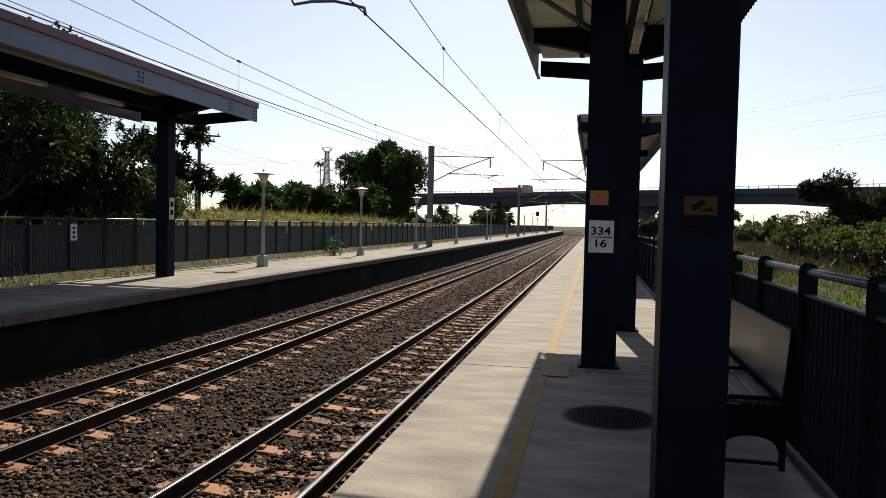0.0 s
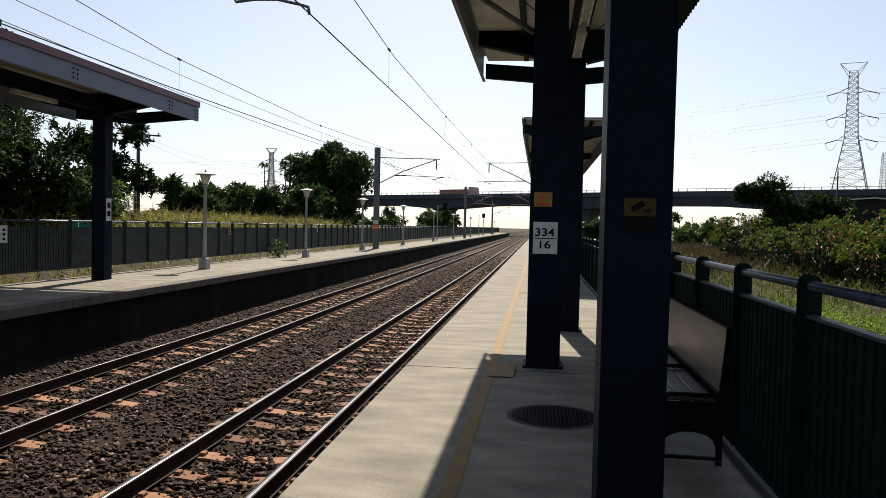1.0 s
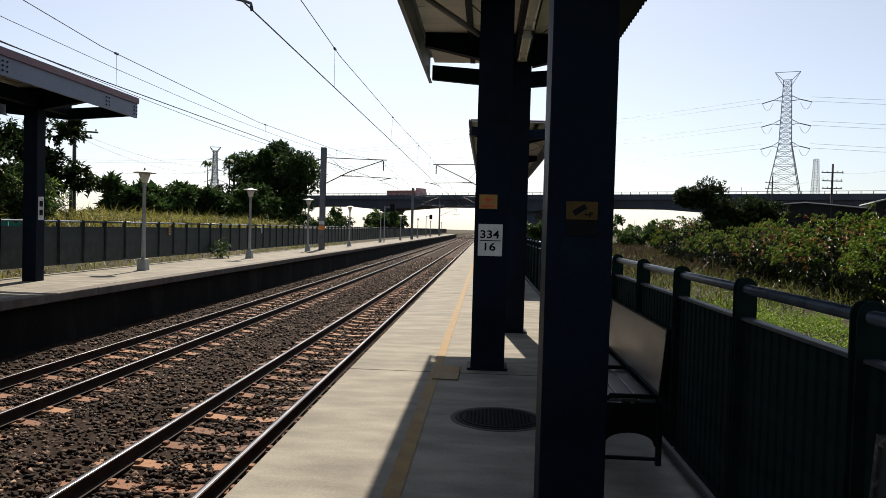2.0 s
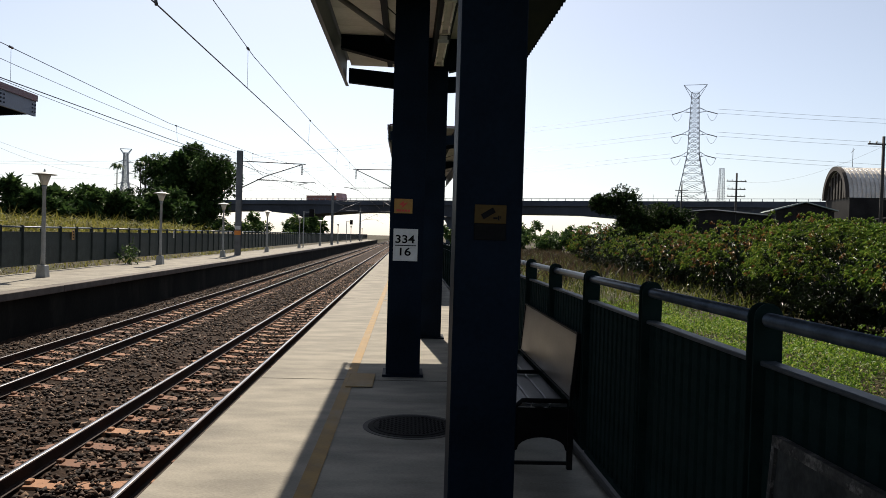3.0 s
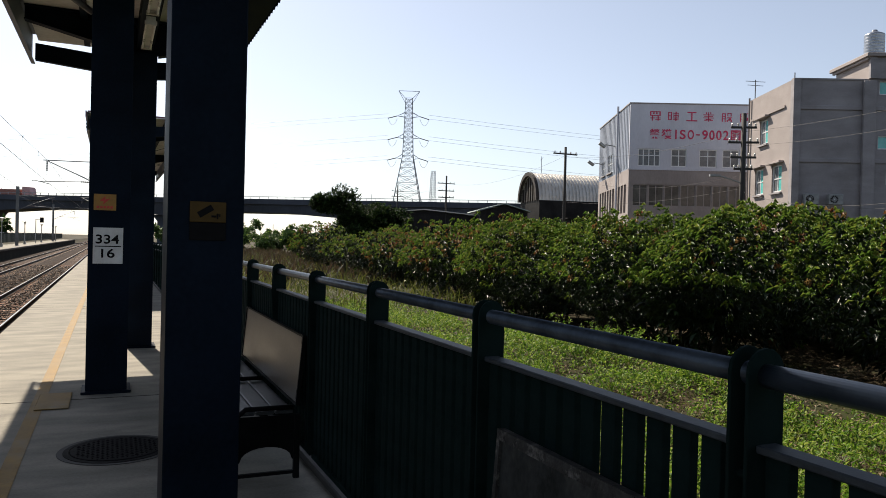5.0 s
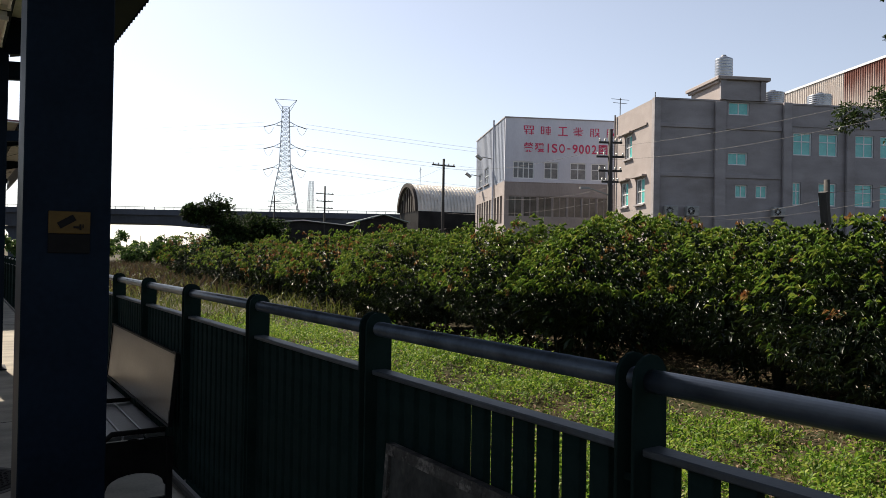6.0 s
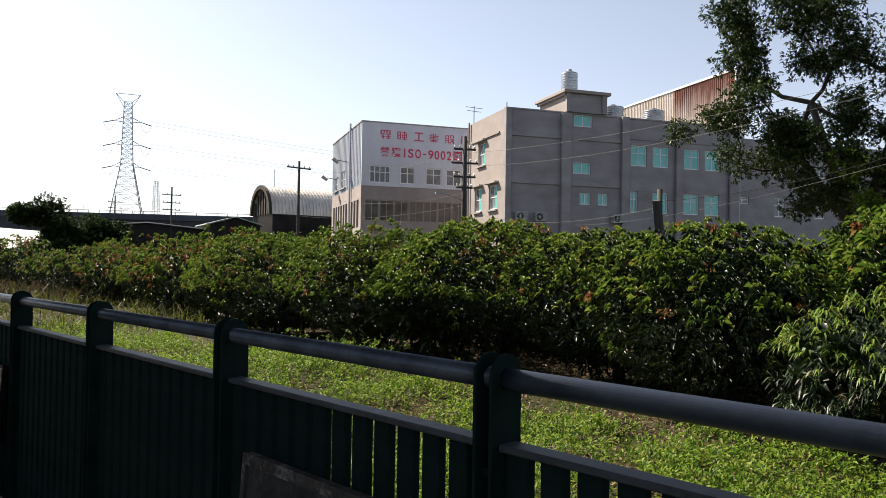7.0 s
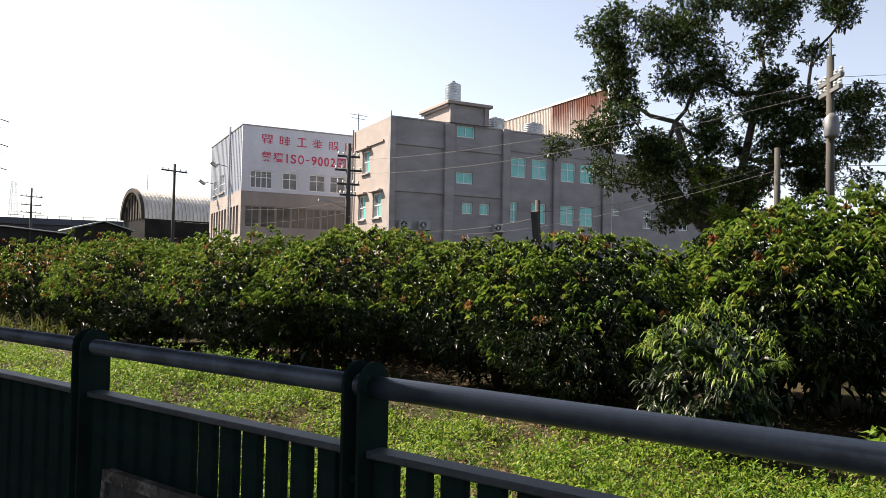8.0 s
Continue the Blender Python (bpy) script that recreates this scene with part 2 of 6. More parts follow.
SIGN_YELLOW = material("yellow-orange sign", (0.26, 0.13, 0.02), (0.38, 0.20, 0.03), 0.45, scale=8, fine=50, bump=0.02)
# Camera plate faces away from the sun; its shade is in this yellow.
SIGN_SHADED = material("shaded yellow sign", (0.0562, 0.0338, 0.006), (0.09, 0.0525, 0.009), 0.55, scale=8, fine=50, bump=0.02, spec=0.2)
SIGN_ORANGE = material("orange sign", (0.6, 0.18, 0.02), (0.75, 0.26, 0.04), 0.45, scale=8, fine=50, bump=0.02)
BLACK_M = material("black paint", (0.005, 0.005, 0.006), (0.012, 0.012, 0.012), 0.5, scale=6, fine=40, bump=0.03, spec=0.05)
SIGN_RED = material("red sign print", (0.45, 0.03, 0.02), (0.6, 0.06, 0.04), 0.5, scale=8, bump=0)
IRON = material("cast iron cover", (0.0024, 0.0024, 0.003), (0.0084, 0.0084, 0.009), 0.75, 0.0, spec=0.06, scale=9, fine=60, bump=0.2)
BENCH_STEEL = material("brushed bench steel", (0.091, 0.077, 0.0684), (0.149, 0.128, 0.115), 0.34, 0.85, scale=2.5, stretch=(1, 1, 3), fine=20, bump=0.04, stain=(0.104, 0.0829, 0.074), stain_amount=0.5)
BOARD_M = material("scuffed notice board", (0.012, 0.014, 0.014), (0.045, 0.048, 0.046), 0.6, scale=9, fine=50, bump=0.2, stain=(0.25, 0.23, 0.2), stain_amount=0.22, spec=0.12)
BOARD_FRAME = material("chipped grey board frame", (0.02, 0.02, 0.019), (0.06, 0.058, 0.054), 0.7, scale=26, fine=90, bump=0.3, stain=(0.34, 0.32, 0.29), stain_amount=0.7, spec=0.15)
BARK = material("rough bark", (0.0303, 0.0248, 0.0193), (0.077, 0.0633, 0.0495), 0.9, scale=5, stretch=(3, 3, 0.6), fine=30, bump=0.5)
TUBE_M = material("white fluorescent tube", (0.7, 0.7, 0.68), (0.82, 0.82, 0.8), 0.3, scale=5, bump=0)
TARP = material("turquoise netting", (0.03, 0.22, 0.18), (0.06, 0.34, 0.28), 0.7, scale=8)

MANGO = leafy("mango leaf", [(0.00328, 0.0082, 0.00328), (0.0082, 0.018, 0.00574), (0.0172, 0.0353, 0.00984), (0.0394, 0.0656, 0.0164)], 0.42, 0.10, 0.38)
# Young growth; on the orchard tops this green also carries painted sunlight.
MANGO_BRIGHT = leafy("young and sunlit mango leaf", [(0.0549, 0.117, 0.0156), (0.116, 0.195, 0.0264), (0.22, 0.26, 0.0432)], 0.42, 0.34, 0.3)
MANGO_RED = leafy("red-brown flush leaf", [(0.11, 0.030, 0.014), (0.20, 0.095, 0.030), (0.21, 0.135, 0.045), (0.25, 0.165, 0.055)], 0.5, 0.32, 0.25)
WEED = leafy("weed leaf", [(0.0363, 0.0944, 0.00726), (0.0823, 0.163, 0.0133), (0.151, 0.235, 0.0242), (0.242, 0.284, 0.0544)], 0.5, 0.46, 0.2)
GRASS_M = leafy("grass blade", [(0.0465, 0.0671, 0.0129), (0.0773, 0.0926, 0.0181), (0.114, 0.114, 0.0309)], 0.55, 0.4)
BANK_M = leafy("sunburnt bank grass", [(0.0981, 0.104, 0.0214), (0.159, 0.153, 0.0306), (0.208, 0.184, 0.049)], 0.55, 0.45)
DRY_GRASS = leafy("dry grass", [(0.0423, 0.0307, 0.0179), (0.0621, 0.043, 0.026), (0.0391, 0.043, 0.0147)], 0.7, 0.3)
LITTER_M = leafy("dry leaf litter", [(0.072, 0.0432, 0.0252), (0.144, 0.0936, 0.054), (0.194, 0.137, 0.0864)], 0.8, 0.1)
TREE_LEAF = leafy("dark tree leaf", [(0.00434, 0.0108, 0.00361), (0.00867, 0.0202, 0.00578), (0.0159, 0.0332, 0.00723), (0.0361, 0.0578, 0.013)], 0.6, 0.2, 0.1)
CROWN_LEAF = leafy("glossy green crown leaf", [(0.008, 0.018, 0.006), (0.018, 0.036, 0.010), (0.036, 0.064, 0.016), (0.075, 0.11, 0.026)], 0.45, 0.22, 0.3)
FAR_LEAF = leafy("far tree leaf", [(0.0247, 0.0518, 0.0173), (0.0419, 0.0789, 0.0222), (0.0677, 0.113, 0.0296)], 0.6, 0.25, 0.08)


# ---- mesh helpers ----
class Shape:
    """Gathers boxes, tubes and prisms for one mesh."""

    def __init__(self):
        self.v, self.f = [], []

    def raw(self, verts, faces):
        o = len(self.v)
        self.v.extend(tuple(p) for p in verts)
        self.f.extend(tuple(i + o for i in q) for q in faces)
        return self

    def box(self, x0, y0, z0, x1, y1, z1, m=None):
        vs = [Vector((x, y, z)) for z in (z0, z1) for x, y in ((x0, y0), (x1, y0), (x1, y1), (x0, y1))]
        if m is not None:
            vs = [m @ p for p in vs]
        return self.raw(vs, [(3, 2, 1, 0), (4, 5, 6, 7), (0, 1, 5, 4), (1, 2, 6, 5), (2, 3, 7, 6), (3, 0, 4, 7)])

    def beam(self, a, b, w, h=None, up=(0, 0, 1)):
        a, b = Vector(a), Vector(b)
        d = (b - a).normalized()
        up = Vector(up)
        if abs(d.dot(up)) > 0.97:
            up = Vector((0, 1, 0))
        s = d.cross(up).normalized() * (w / 2)
        t = s.cross(d).normalized() * ((h or w) / 2)
        vs = [p + i * s + j * t for p in (a, b) for i, j in ((-1, -1), (1, -1), (1, 1), (-1, 1))]
        return self.raw(vs, [(3, 2, 1, 0), (4, 5, 6, 7), (0, 1, 5, 4), (1, 2, 6, 5), (2, 3, 7, 6), (3, 0, 4, 7)])

    def tube(self, pts, r, n=8, cap=True):
        pts = [Vector(p) for p in pts]
        rs = r if isinstance(r, (list, tuple)) else [r] * len(pts)
        o = len(self.v)
        side = None
        for i, p in enumerate(pts):
            d = (pts[min(i + 1, len(pts) - 1)] - pts[max(i - 1, 0)]).normalized()
            if side is None:
                side = d.orthogonal().normalized()
            side = (side - d * side.dot(d)).normalized()
            other = d.cross(side)
            for k in range(n):
                a = 2 * math.pi * k / n
                self.v.append(tuple(p + (side * math.cos(a) + other * math.sin(a)) * rs[i]))
        for i in range(len(pts) - 1):
            for k in range(n):
                k2 = (k + 1) % n
                self.f.append((o + i * n + k, o + i * n + k2, o + (i + 1) * n + k2, o + (i + 1) * n + k))
        if cap:
            self.f.append(tuple(o + k for k in reversed(range(n))))
            self.f.append(tuple(o + (len(pts) - 1) * n + k for k in range(n)))
        return self

    def lathe(self, rings, n=16, at=(0, 0, 0)):
        """Rings of (radius, z) round an upright axis."""
        return self.tube_rings([(Vector((at[0], at[1], at[2] + z)), r) for r, z in rings], n)

    def tube_rings(self, rings, n):
        o = len(self.v)
        for c, r in rings:
            for k in range(n):
                a = 2 * math.pi * k / n
                self.v.append((c.x + r * math.cos(a), c.y + r * math.sin(a), c.z))
        for i in range(len(rings) - 1):
            for k in range(n):
                k2 = (k + 1) % n
                self.f.append((o + i * n + k, o + i * n + k2, o + (i + 1) * n + k2, o + (i + 1) * n + k))
        self.f.append(tuple(o + k for k in reversed(range(n))))
        self.f.append(tuple(o + (len(rings) - 1) * n + k for k in range(n)))
        return self

    def prism(self, poly, y0, y1, axis="y"):
        """A closed outline of (a, b) pushed along an axis."""
        n = len(poly)
        if axis == "y":
            vs = [(a, y, b) for y in (y0, y1) for a, b in poly]
        elif axis == "x":
            vs = [(y, a, b) for y in (y0, y1) for a, b in poly]
        else:
            vs = [(a, b, y) for y in (y0, y1) for a, b in poly]
        fs = [tuple(range(n)), tuple(range(2 * n - 1, n - 1, -1))]
        fs += [(i, i + n, (i + 1) % n + n, (i + 1) % n) for i in range(n)]
        return self.raw(vs, fs)

    def mesh(self, name, bevel=0.0, smooth=False, weld=False):
        me = bpy.data.meshes.new(name)
        me.from_pydata(self.v, [], self.f)
        bm = bmesh.new()
        bm.from_mesh(me)
        bmesh.ops.recalc_face_normals(bm, faces=bm.faces)
        bmesh.ops.remove_doubles(bm, verts=bm.verts, dist=1e-5) if weld else None
        if bevel:
            bmesh.ops.bevel(bm, geom=list(bm.edges), offset=bevel, segments=1, affect="EDGES", clamp_overlap=True)
        bm.to_mesh(me)
        bm.free()
        if smooth:
            for p in me.polygons:
                p.use_smooth = len(p.vertices) == 4
        me.update()
        return me


def part(name, shape, mat, parent=None, label="", bevel=0.0, smooth=False, m=None):
    me = shape if isinstance(shape, bpy.types.Mesh) else shape.mesh(name, bevel, smooth)
    if mat is not None and not me.materials:
        for one in (mat if isinstance(mat, (list, tuple)) else [mat]):
            me.materials.append(one)
    ob = new(name, me)
    if parent is not None:
        ob.parent = parent
    if m is not None:
        ob.matrix_basis = m
    if label:
        ob["label"] = label
    return ob


def thing(name, at, label, category, group="", turn=0.0, kind=""):
    ob = new(name)
    ob.empty_display_size = 0.2
    ob.matrix_basis = pose(*at, 0, 0, turn)
    return tagged(ob, label, category, group, kind)


def fast_mesh(name, verts, faces_tri):
    """A mesh from an array of corners and an array of triangles."""
    me = bpy.data.meshes.new(name)
    me.vertices.add(len(verts))
    me.vertices.foreach_set("co", np.asarray(verts, np.float32).ravel())
    n = len(faces_tri)
    me.loops.add(n * 3)
    me.loops.foreach_set("vertex_index", np.asarray(faces_tri, np.int32).ravel())
    me.polygons.add(n)
    me.polygons.foreach_set("loop_start", np.arange(0, n * 3, 3, dtype=np.int32))
    me.update(calc_edges=True)
    return me


def unit(a):
    return a / np.maximum(np.linalg.norm(a, axis=-1, keepdims=True), 1e-9)


def leaves(rng, base, way, length, width, droop, simple=False):
    """Folded, drooping leaves: five corners and four triangles each, or four corners and two triangles."""
    n = len(base)
    length = np.asarray(length).reshape(-1, 1) * np.ones((n, 1))
    width = np.asarray(width).reshape(-1, 1) * np.ones((n, 1))
    side = unit(np.cross(way, np.array([0, 0, 1.0]) + rng.normal(0, 0.25, (n, 3))))
    up = np.cross(side, way)
    mid = base + way * length * 0.5
    way2 = unit(way + np.array([0, 0, -1.0]) * droop)
    tip = mid + way2 * length * 0.5
    lift = up * width * 0.22
    if simple:
        v = np.stack([base, mid + side * width / 2 + lift, tip, mid - side * width / 2 + lift], 1).reshape(-1, 3)
        return v, (np.arange(n)[:, None, None] * 4 + np.array([[0, 1, 2], [0, 2, 3]])[None]).reshape(-1, 3)
    v = np.stack([base, mid + side * width / 2 + lift, mid, mid - side * width / 2 + lift, tip], 1).reshape(-1, 3)
    f = np.array([[0, 1, 2], [0, 2, 3], [1, 4, 2], [2, 4, 3]])
    tri = (np.arange(n)[:, None, None] * 5 + f[None]).reshape(-1, 3)
    return v, tri


def rosettes(rng, at, axis, per, length, width, droop, spread=0.9, simple=False):
    """Whorls of leaves round twig ends."""
    n = len(at)
    a = np.repeat(at, per, 0)
    ax = np.repeat(axis, per, 0)
    rnd = unit(rng.normal(0, 1, (n * per, 3)))
    way = unit(ax * (0.35 + 0.5 * rng.random((n * per, 1))) + spread * rnd)
    base = a + rng.normal(0, 0.035, a.shape)
    ll = length * (0.65 + 0.7 * rng.random(n * per))
    return leaves(rng, base, way, ll, width * (0.75 + 0.5 * rng.random(n * per)), droop, simple)


def foliage(name, chunks, mats):
    """One mesh from several leaf sets, each with its own material."""
    vs, fs, ms, o = [], [], [], 0
    for k, (v, t) in enumerate(chunks):
        vs.append(v)
        fs.append(t + o)
        ms.append(np.full(len(t), k, np.int32))
        o += len(v)
    me = fast_mesh(name, np.concatenate(vs), np.concatenate(fs))
    me.polygons.foreach_set("material_index", np.concatenate(ms))
    for m in mats:
        me.materials.append(m)
    return me

# ---- ground, platforms, tracks ----
END = 196.0
BACK = -16.0


def land(x, y):
    """Height of the soil."""
    z = -1.35
    if x < -8.4:
        k = min(1.0, (-8.4 - x) / 7.0)
        z = -0.25 + 1.35 * k * k * (3 - 2 * k)
    elif x > 3.7:
        z = -0.92 + 0.07 * math.sin(x * 0.9 + 0.4 * y) + 0.05 * math.sin(y * 1.3)
    far = max(0.0, math.hypot(x, y) - 150) / 500
    return z * (1 - min(1, far)) + -1.0 * min(1, far)


def make_ground():
    xs = [-2600, -1200, -500, -250, -140, -90, -60, -45] + [-36 + i * 1.2 for i in range(23)] + [-8.41, -8.39, 3.69, 3.71] + [4 + 0.7 * i for i in range(46)] + [38, 45, 60, 90, 140, 250, 500, 1200, 2600]
    ys = [-2600, -1000, -300, -100, -50, -30] + [-20 + 1.0 * i for i in range(75)] + [60, 70, 85, 100, 125, 150, 185, 220, 270, 340, 450, 650, 1000, 1700, 2600]
    xs.sort()
    s = Shape()
    w = len(xs)
    s.v = [(x, y, land(x, y) + 0.06 * noise.noise(Vector((x * 0.5, y * 0.5, 0)))) for y in ys for x in xs]
    s.f = [(j * w + i, j * w + i + 1, (j + 1) * w + i + 1, (j + 1) * w + i) for j in range(len(ys) - 1) for i in range(w - 1)]
    ob = part("ground", s, GROUND, smooth=True)
    tagged(ob, "weedy brown soil and grass field beside the railway", "ground", kind="structure")


def make_platform(name, x_edge, x_back, z, face, label):
    """Slab with an overhanging edge, recessed wall below and brushed bays on top."""
    top = thing(name, (0, 0, 0), label, "platform", kind="structure")
    sgn = 1 if x_back > x_edge else -1
    lo, hi = sorted((x_edge + (0 if face else sgn * 0.30), x_back))
    part("platform_slab", Shape().box(lo, BACK, z - 0.16, hi, END, z), CONCRETE, top)
    e0, e1 = sorted((x_edge, x_edge + sgn * 0.298))
    y = BACK
    k = 0
    coping = Shape().box(e0, 0.004, z - 0.16, e1, 2.996, z).mesh("coping_block", 0.012)
    while y < END - 0.1 and not face:
        ob = part("coping_block", coping, COPING, top, m=pose(0, y, 0.0015 * (k % 3)))
        y += 3.0
        k += 1
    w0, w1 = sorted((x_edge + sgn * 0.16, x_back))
    part("platform_wall", Shape().box(w0, BACK, -1.2, w1, END, z - 0.16), CONCRETE_FACE, top, "weathered concrete retaining wall, shade kept in its dark colour")
    return top


make_ground()
near_platform = make_platform("platform_near", 0.935, 3.70, 0.0, True, "pale brushed concrete railway platform with canopy shade")
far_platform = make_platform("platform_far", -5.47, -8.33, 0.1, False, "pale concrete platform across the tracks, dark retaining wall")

# recessed joints across the slab, a painted line and its side marks
joints = Shape()
yy = -14.5
while yy < 90:
    joints.box(0.94, yy, 0.0, 3.55, yy + 0.008, 0.0025)
    yy += 9.3
part("joint", joints, CONCRETE_FACE, near_platform, "dark filled joint")
line = Shape().box(1.775, BACK, 0.0, 1.875, END, 0.004)
for k in range(-1, 18):
    line.box(1.879, 13.05 + 8.9 * k, 0.0, 2.03, 13.15 + 8.9 * k, 0.004)
tagged(part("painted_line", line, YELLOW), "worn yellow safety line painted on the platform", "line", kind="structure")
tile = thing("tactile_plate", (1.945, 4.06, 0), "yellow square plate set in the platform beside the line", "floor plate")
part("plate", Shape().box(-0.13, -0.34, 0.005, 0.13, 0.34, 0.012), YELLOW, tile, bevel=0.003)
kerb = thing("kerb", (0, 0, 0), "dark concrete kerb under the fence", "kerb", kind="structure")
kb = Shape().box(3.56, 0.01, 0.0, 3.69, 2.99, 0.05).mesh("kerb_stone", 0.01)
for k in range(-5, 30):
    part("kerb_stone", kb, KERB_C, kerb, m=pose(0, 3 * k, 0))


def make_ballast():
    xs = np.linspace(-5.7, 1.0, 60)
    ys = np.concatenate([np.arange(-14, 26, 0.14), np.arange(26, 80, 0.6), np.arange(80, 300, 3.0)])
    s = Shape()
    w = len(xs)
    rng = np.random.default_rng(3)
    for y in ys:
        for x in xs:
            d = min(abs(x + 0.565), abs(x + 3.745))
            h = -0.925 + (0.05 * min(1, (d - 0.95) * 3) if d > 0.95 else -0.02)
            s.v.append((float(x), float(y), h + float(rng.normal(0, 0.011))))
    s.f = [(j * w + i, j * w + i + 1, (j + 1) * w + i + 1, (j + 1) * w + i) for j in range(len(ys) - 1) for i in range(w - 1)]
    tagged(part("ballast_bed", s, BALLAST), "brown-grey crushed stone bed under the tracks", "ballast", kind="structure")
    n = 52000
    x = rng.uniform(-5.3, 0.85, n)
    y = 1.0 + 56 * rng.random(n) ** 2.1
    d = np.minimum(abs(x + 0.565), abs(x + 3.745))
    z = -0.925 + np.where(d > 0.95, 0.05 * np.minimum(1, (d - 0.95) * 3), -0.018) + np.where(d < 0.22, 0.010, 0.0) + rng.uniform(-0.010, 0.018, n)
    rail = np.minimum.reduce([abs(x), abs(x + 1.13), abs(x + 3.16), abs(x + 4.33)])
    ok = rail > 0.085
    x, y, z = x[ok], y[ok], z[ok]
    n = len(x)
    shard = np.array([[1, 0, 0], [0, 1, 0], [-1, 0, 0], [0, -1, 0], [0, 0, 1], [0, 0, -1]], float)
    size = (rng.uniform(0.018, 0.043, (n, 1, 1)) * (1 + np.maximum(0, y - 16) * 0.03)[:, None, None]) * np.array([1.15, 0.9, 0.75])
    v = (shard[None] + rng.normal(0, 0.3, (n, 6, 3))) * size
    a, b = rng.uniform(0, 6.28, n), rng.uniform(-0.7, 0.7, n)
    ca, sa, cb, sb = np.cos(a), np.sin(a), np.cos(b), np.sin(b)
    v = np.stack([v[..., 0], v[..., 1] * cb[:, None] - v[..., 2] * sb[:, None], v[..., 1] * sb[:, None] + v[..., 2] * cb[:, None]], -1)
    v = np.stack([v[..., 0] * ca[:, None] - v[..., 1] * sa[:, None], v[..., 0] * sa[:, None] + v[..., 1] * ca[:, None], v[..., 2]], -1)
    v += np.stack([x, y, z], -1)[:, None]
    q = [(0, 1, 4), (1, 2, 4), (2, 3, 4), (3, 0, 4), (1, 0, 5), (2, 1, 5), (3, 2, 5), (0, 3, 5)]
    f = (np.arange(n)[:, None, None] * 6 + np.array(q)[None]).reshape(-1, 3)
    me = fast_mesh("ballast_stones", v.reshape(-1, 3), f)
    me.materials.append(STONE)
    tagged(new("ballast_stones", me), "loose brown-grey crushed ballast stones", "gravel", kind="stuff")


def make_track(xc, half, label):
    track = thing("railway_track", (xc, 0, -0.76), label, "railway track", "railway tracks")
    web = [(-0.06, -0.15), (0.06, -0.15), (0.06, -0.138), (0.012, -0.12), (0.009, -0.045), (0.033, -0.032), (0.033, -0.004), (-0.033, -0.004), (-0.033, -0.032), (-0.009, -0.045), (-0.012, -0.12), (-0.06, -0.138)]
    head = [(-0.017, -0.005), (0.017, -0.005), (0.017, -0.002), (0.011, 0.0), (-0.011, 0.0), (-0.017, -0.002)]
    for side in (-half, half):
        rail = part("rail", Shape().prism(web, BACK, 330), RAIL_SIDE, track, "rusty steel rail with a polished head", m=pose(side, 0, 0))
        part("rail_head", Shape().prism(head, BACK, 330), RAIL_TOP, rail, "shiny worn running surface")
    profile = [(-1.0, -0.30), (1.0, -0.30), (1.0, -0.175), (0.72, -0.15), (0.40, -0.15), (0.22, -0.168), (-0.22, -0.168), (-0.40, -0.15), (-0.72, -0.15), (-1.0, -0.175)]
    s = Shape().prism(profile, -0.11, 0.11)
    for side in (-half, half):
        for k in (-0.095, 0.095):
            s.box(side + k - 0.03, -0.045, -0.16, side + k + 0.03, 0.045, -0.118)
    me = s.mesh("sleeper", 0.008)
    rows = Shape()
    rng = random.Random(5)
    for k in range(-20, 480):
        y = 2.41 + 0.60 * k
        if -3 < y < 60:
            part("sleeper", me, SLEEPER_M, track, m=pose(rng.uniform(-0.02, 0.02), y + rng.uniform(-0.015, 0.015), rng.uniform(-0.008, 0.004), 0, 0, rng.uniform(-1, 1)))
        else:
            rows.prism(profile, y - 0.11, y + 0.11)
    tagged(part("sleeper_row", rows, SLEEPER_FAR, track), kind="stuff")


make_ballast()
make_track(-0.565, 0.565, "near railway track, polished rails on rust-brown sleepers")
make_track(-3.745, 0.585, "far railway track, polished rails on rust-brown sleepers")


# ---- fences ----
BAY = 1.112


def fence_meshes():
    post = Shape()
    for y in (-0.026, 0.018):
        outline = [(-0.047, -1.05)] + [(0.047 * math.cos(a), 0.047 * math.sin(a)) for a in [math.pi - i * math.pi / 8 for i in range(9)]] + [(0.047, -1.05)]
        post.prism([(a, b) for a, b in outline], y, y + 0.009)
    bolt = Shape()
    for z in (-0.2, -0.3, -0.9):
        bolt.tube([(-0.02, -0.018, z), (-0.02, 0.018, z)], 0.008, 6)
    slat = Shape().box(-0.012, -0.028, -0.60, 0.012, 0.028, 0.31)
    bar = Shape().box(-0.026, -0.53, -0.008, 0.026, 0.53, 0.008)
    low = Shape().box(-0.02, -0.53, -0.015, 0.02, 0.53, 0.015)
    return post.mesh("post", 0.0015), bolt.mesh("bolt"), slat.mesh("slat", 0.002), bar.mesh("top_bar", 0.003), low.mesh("bottom_bar", 0.002)


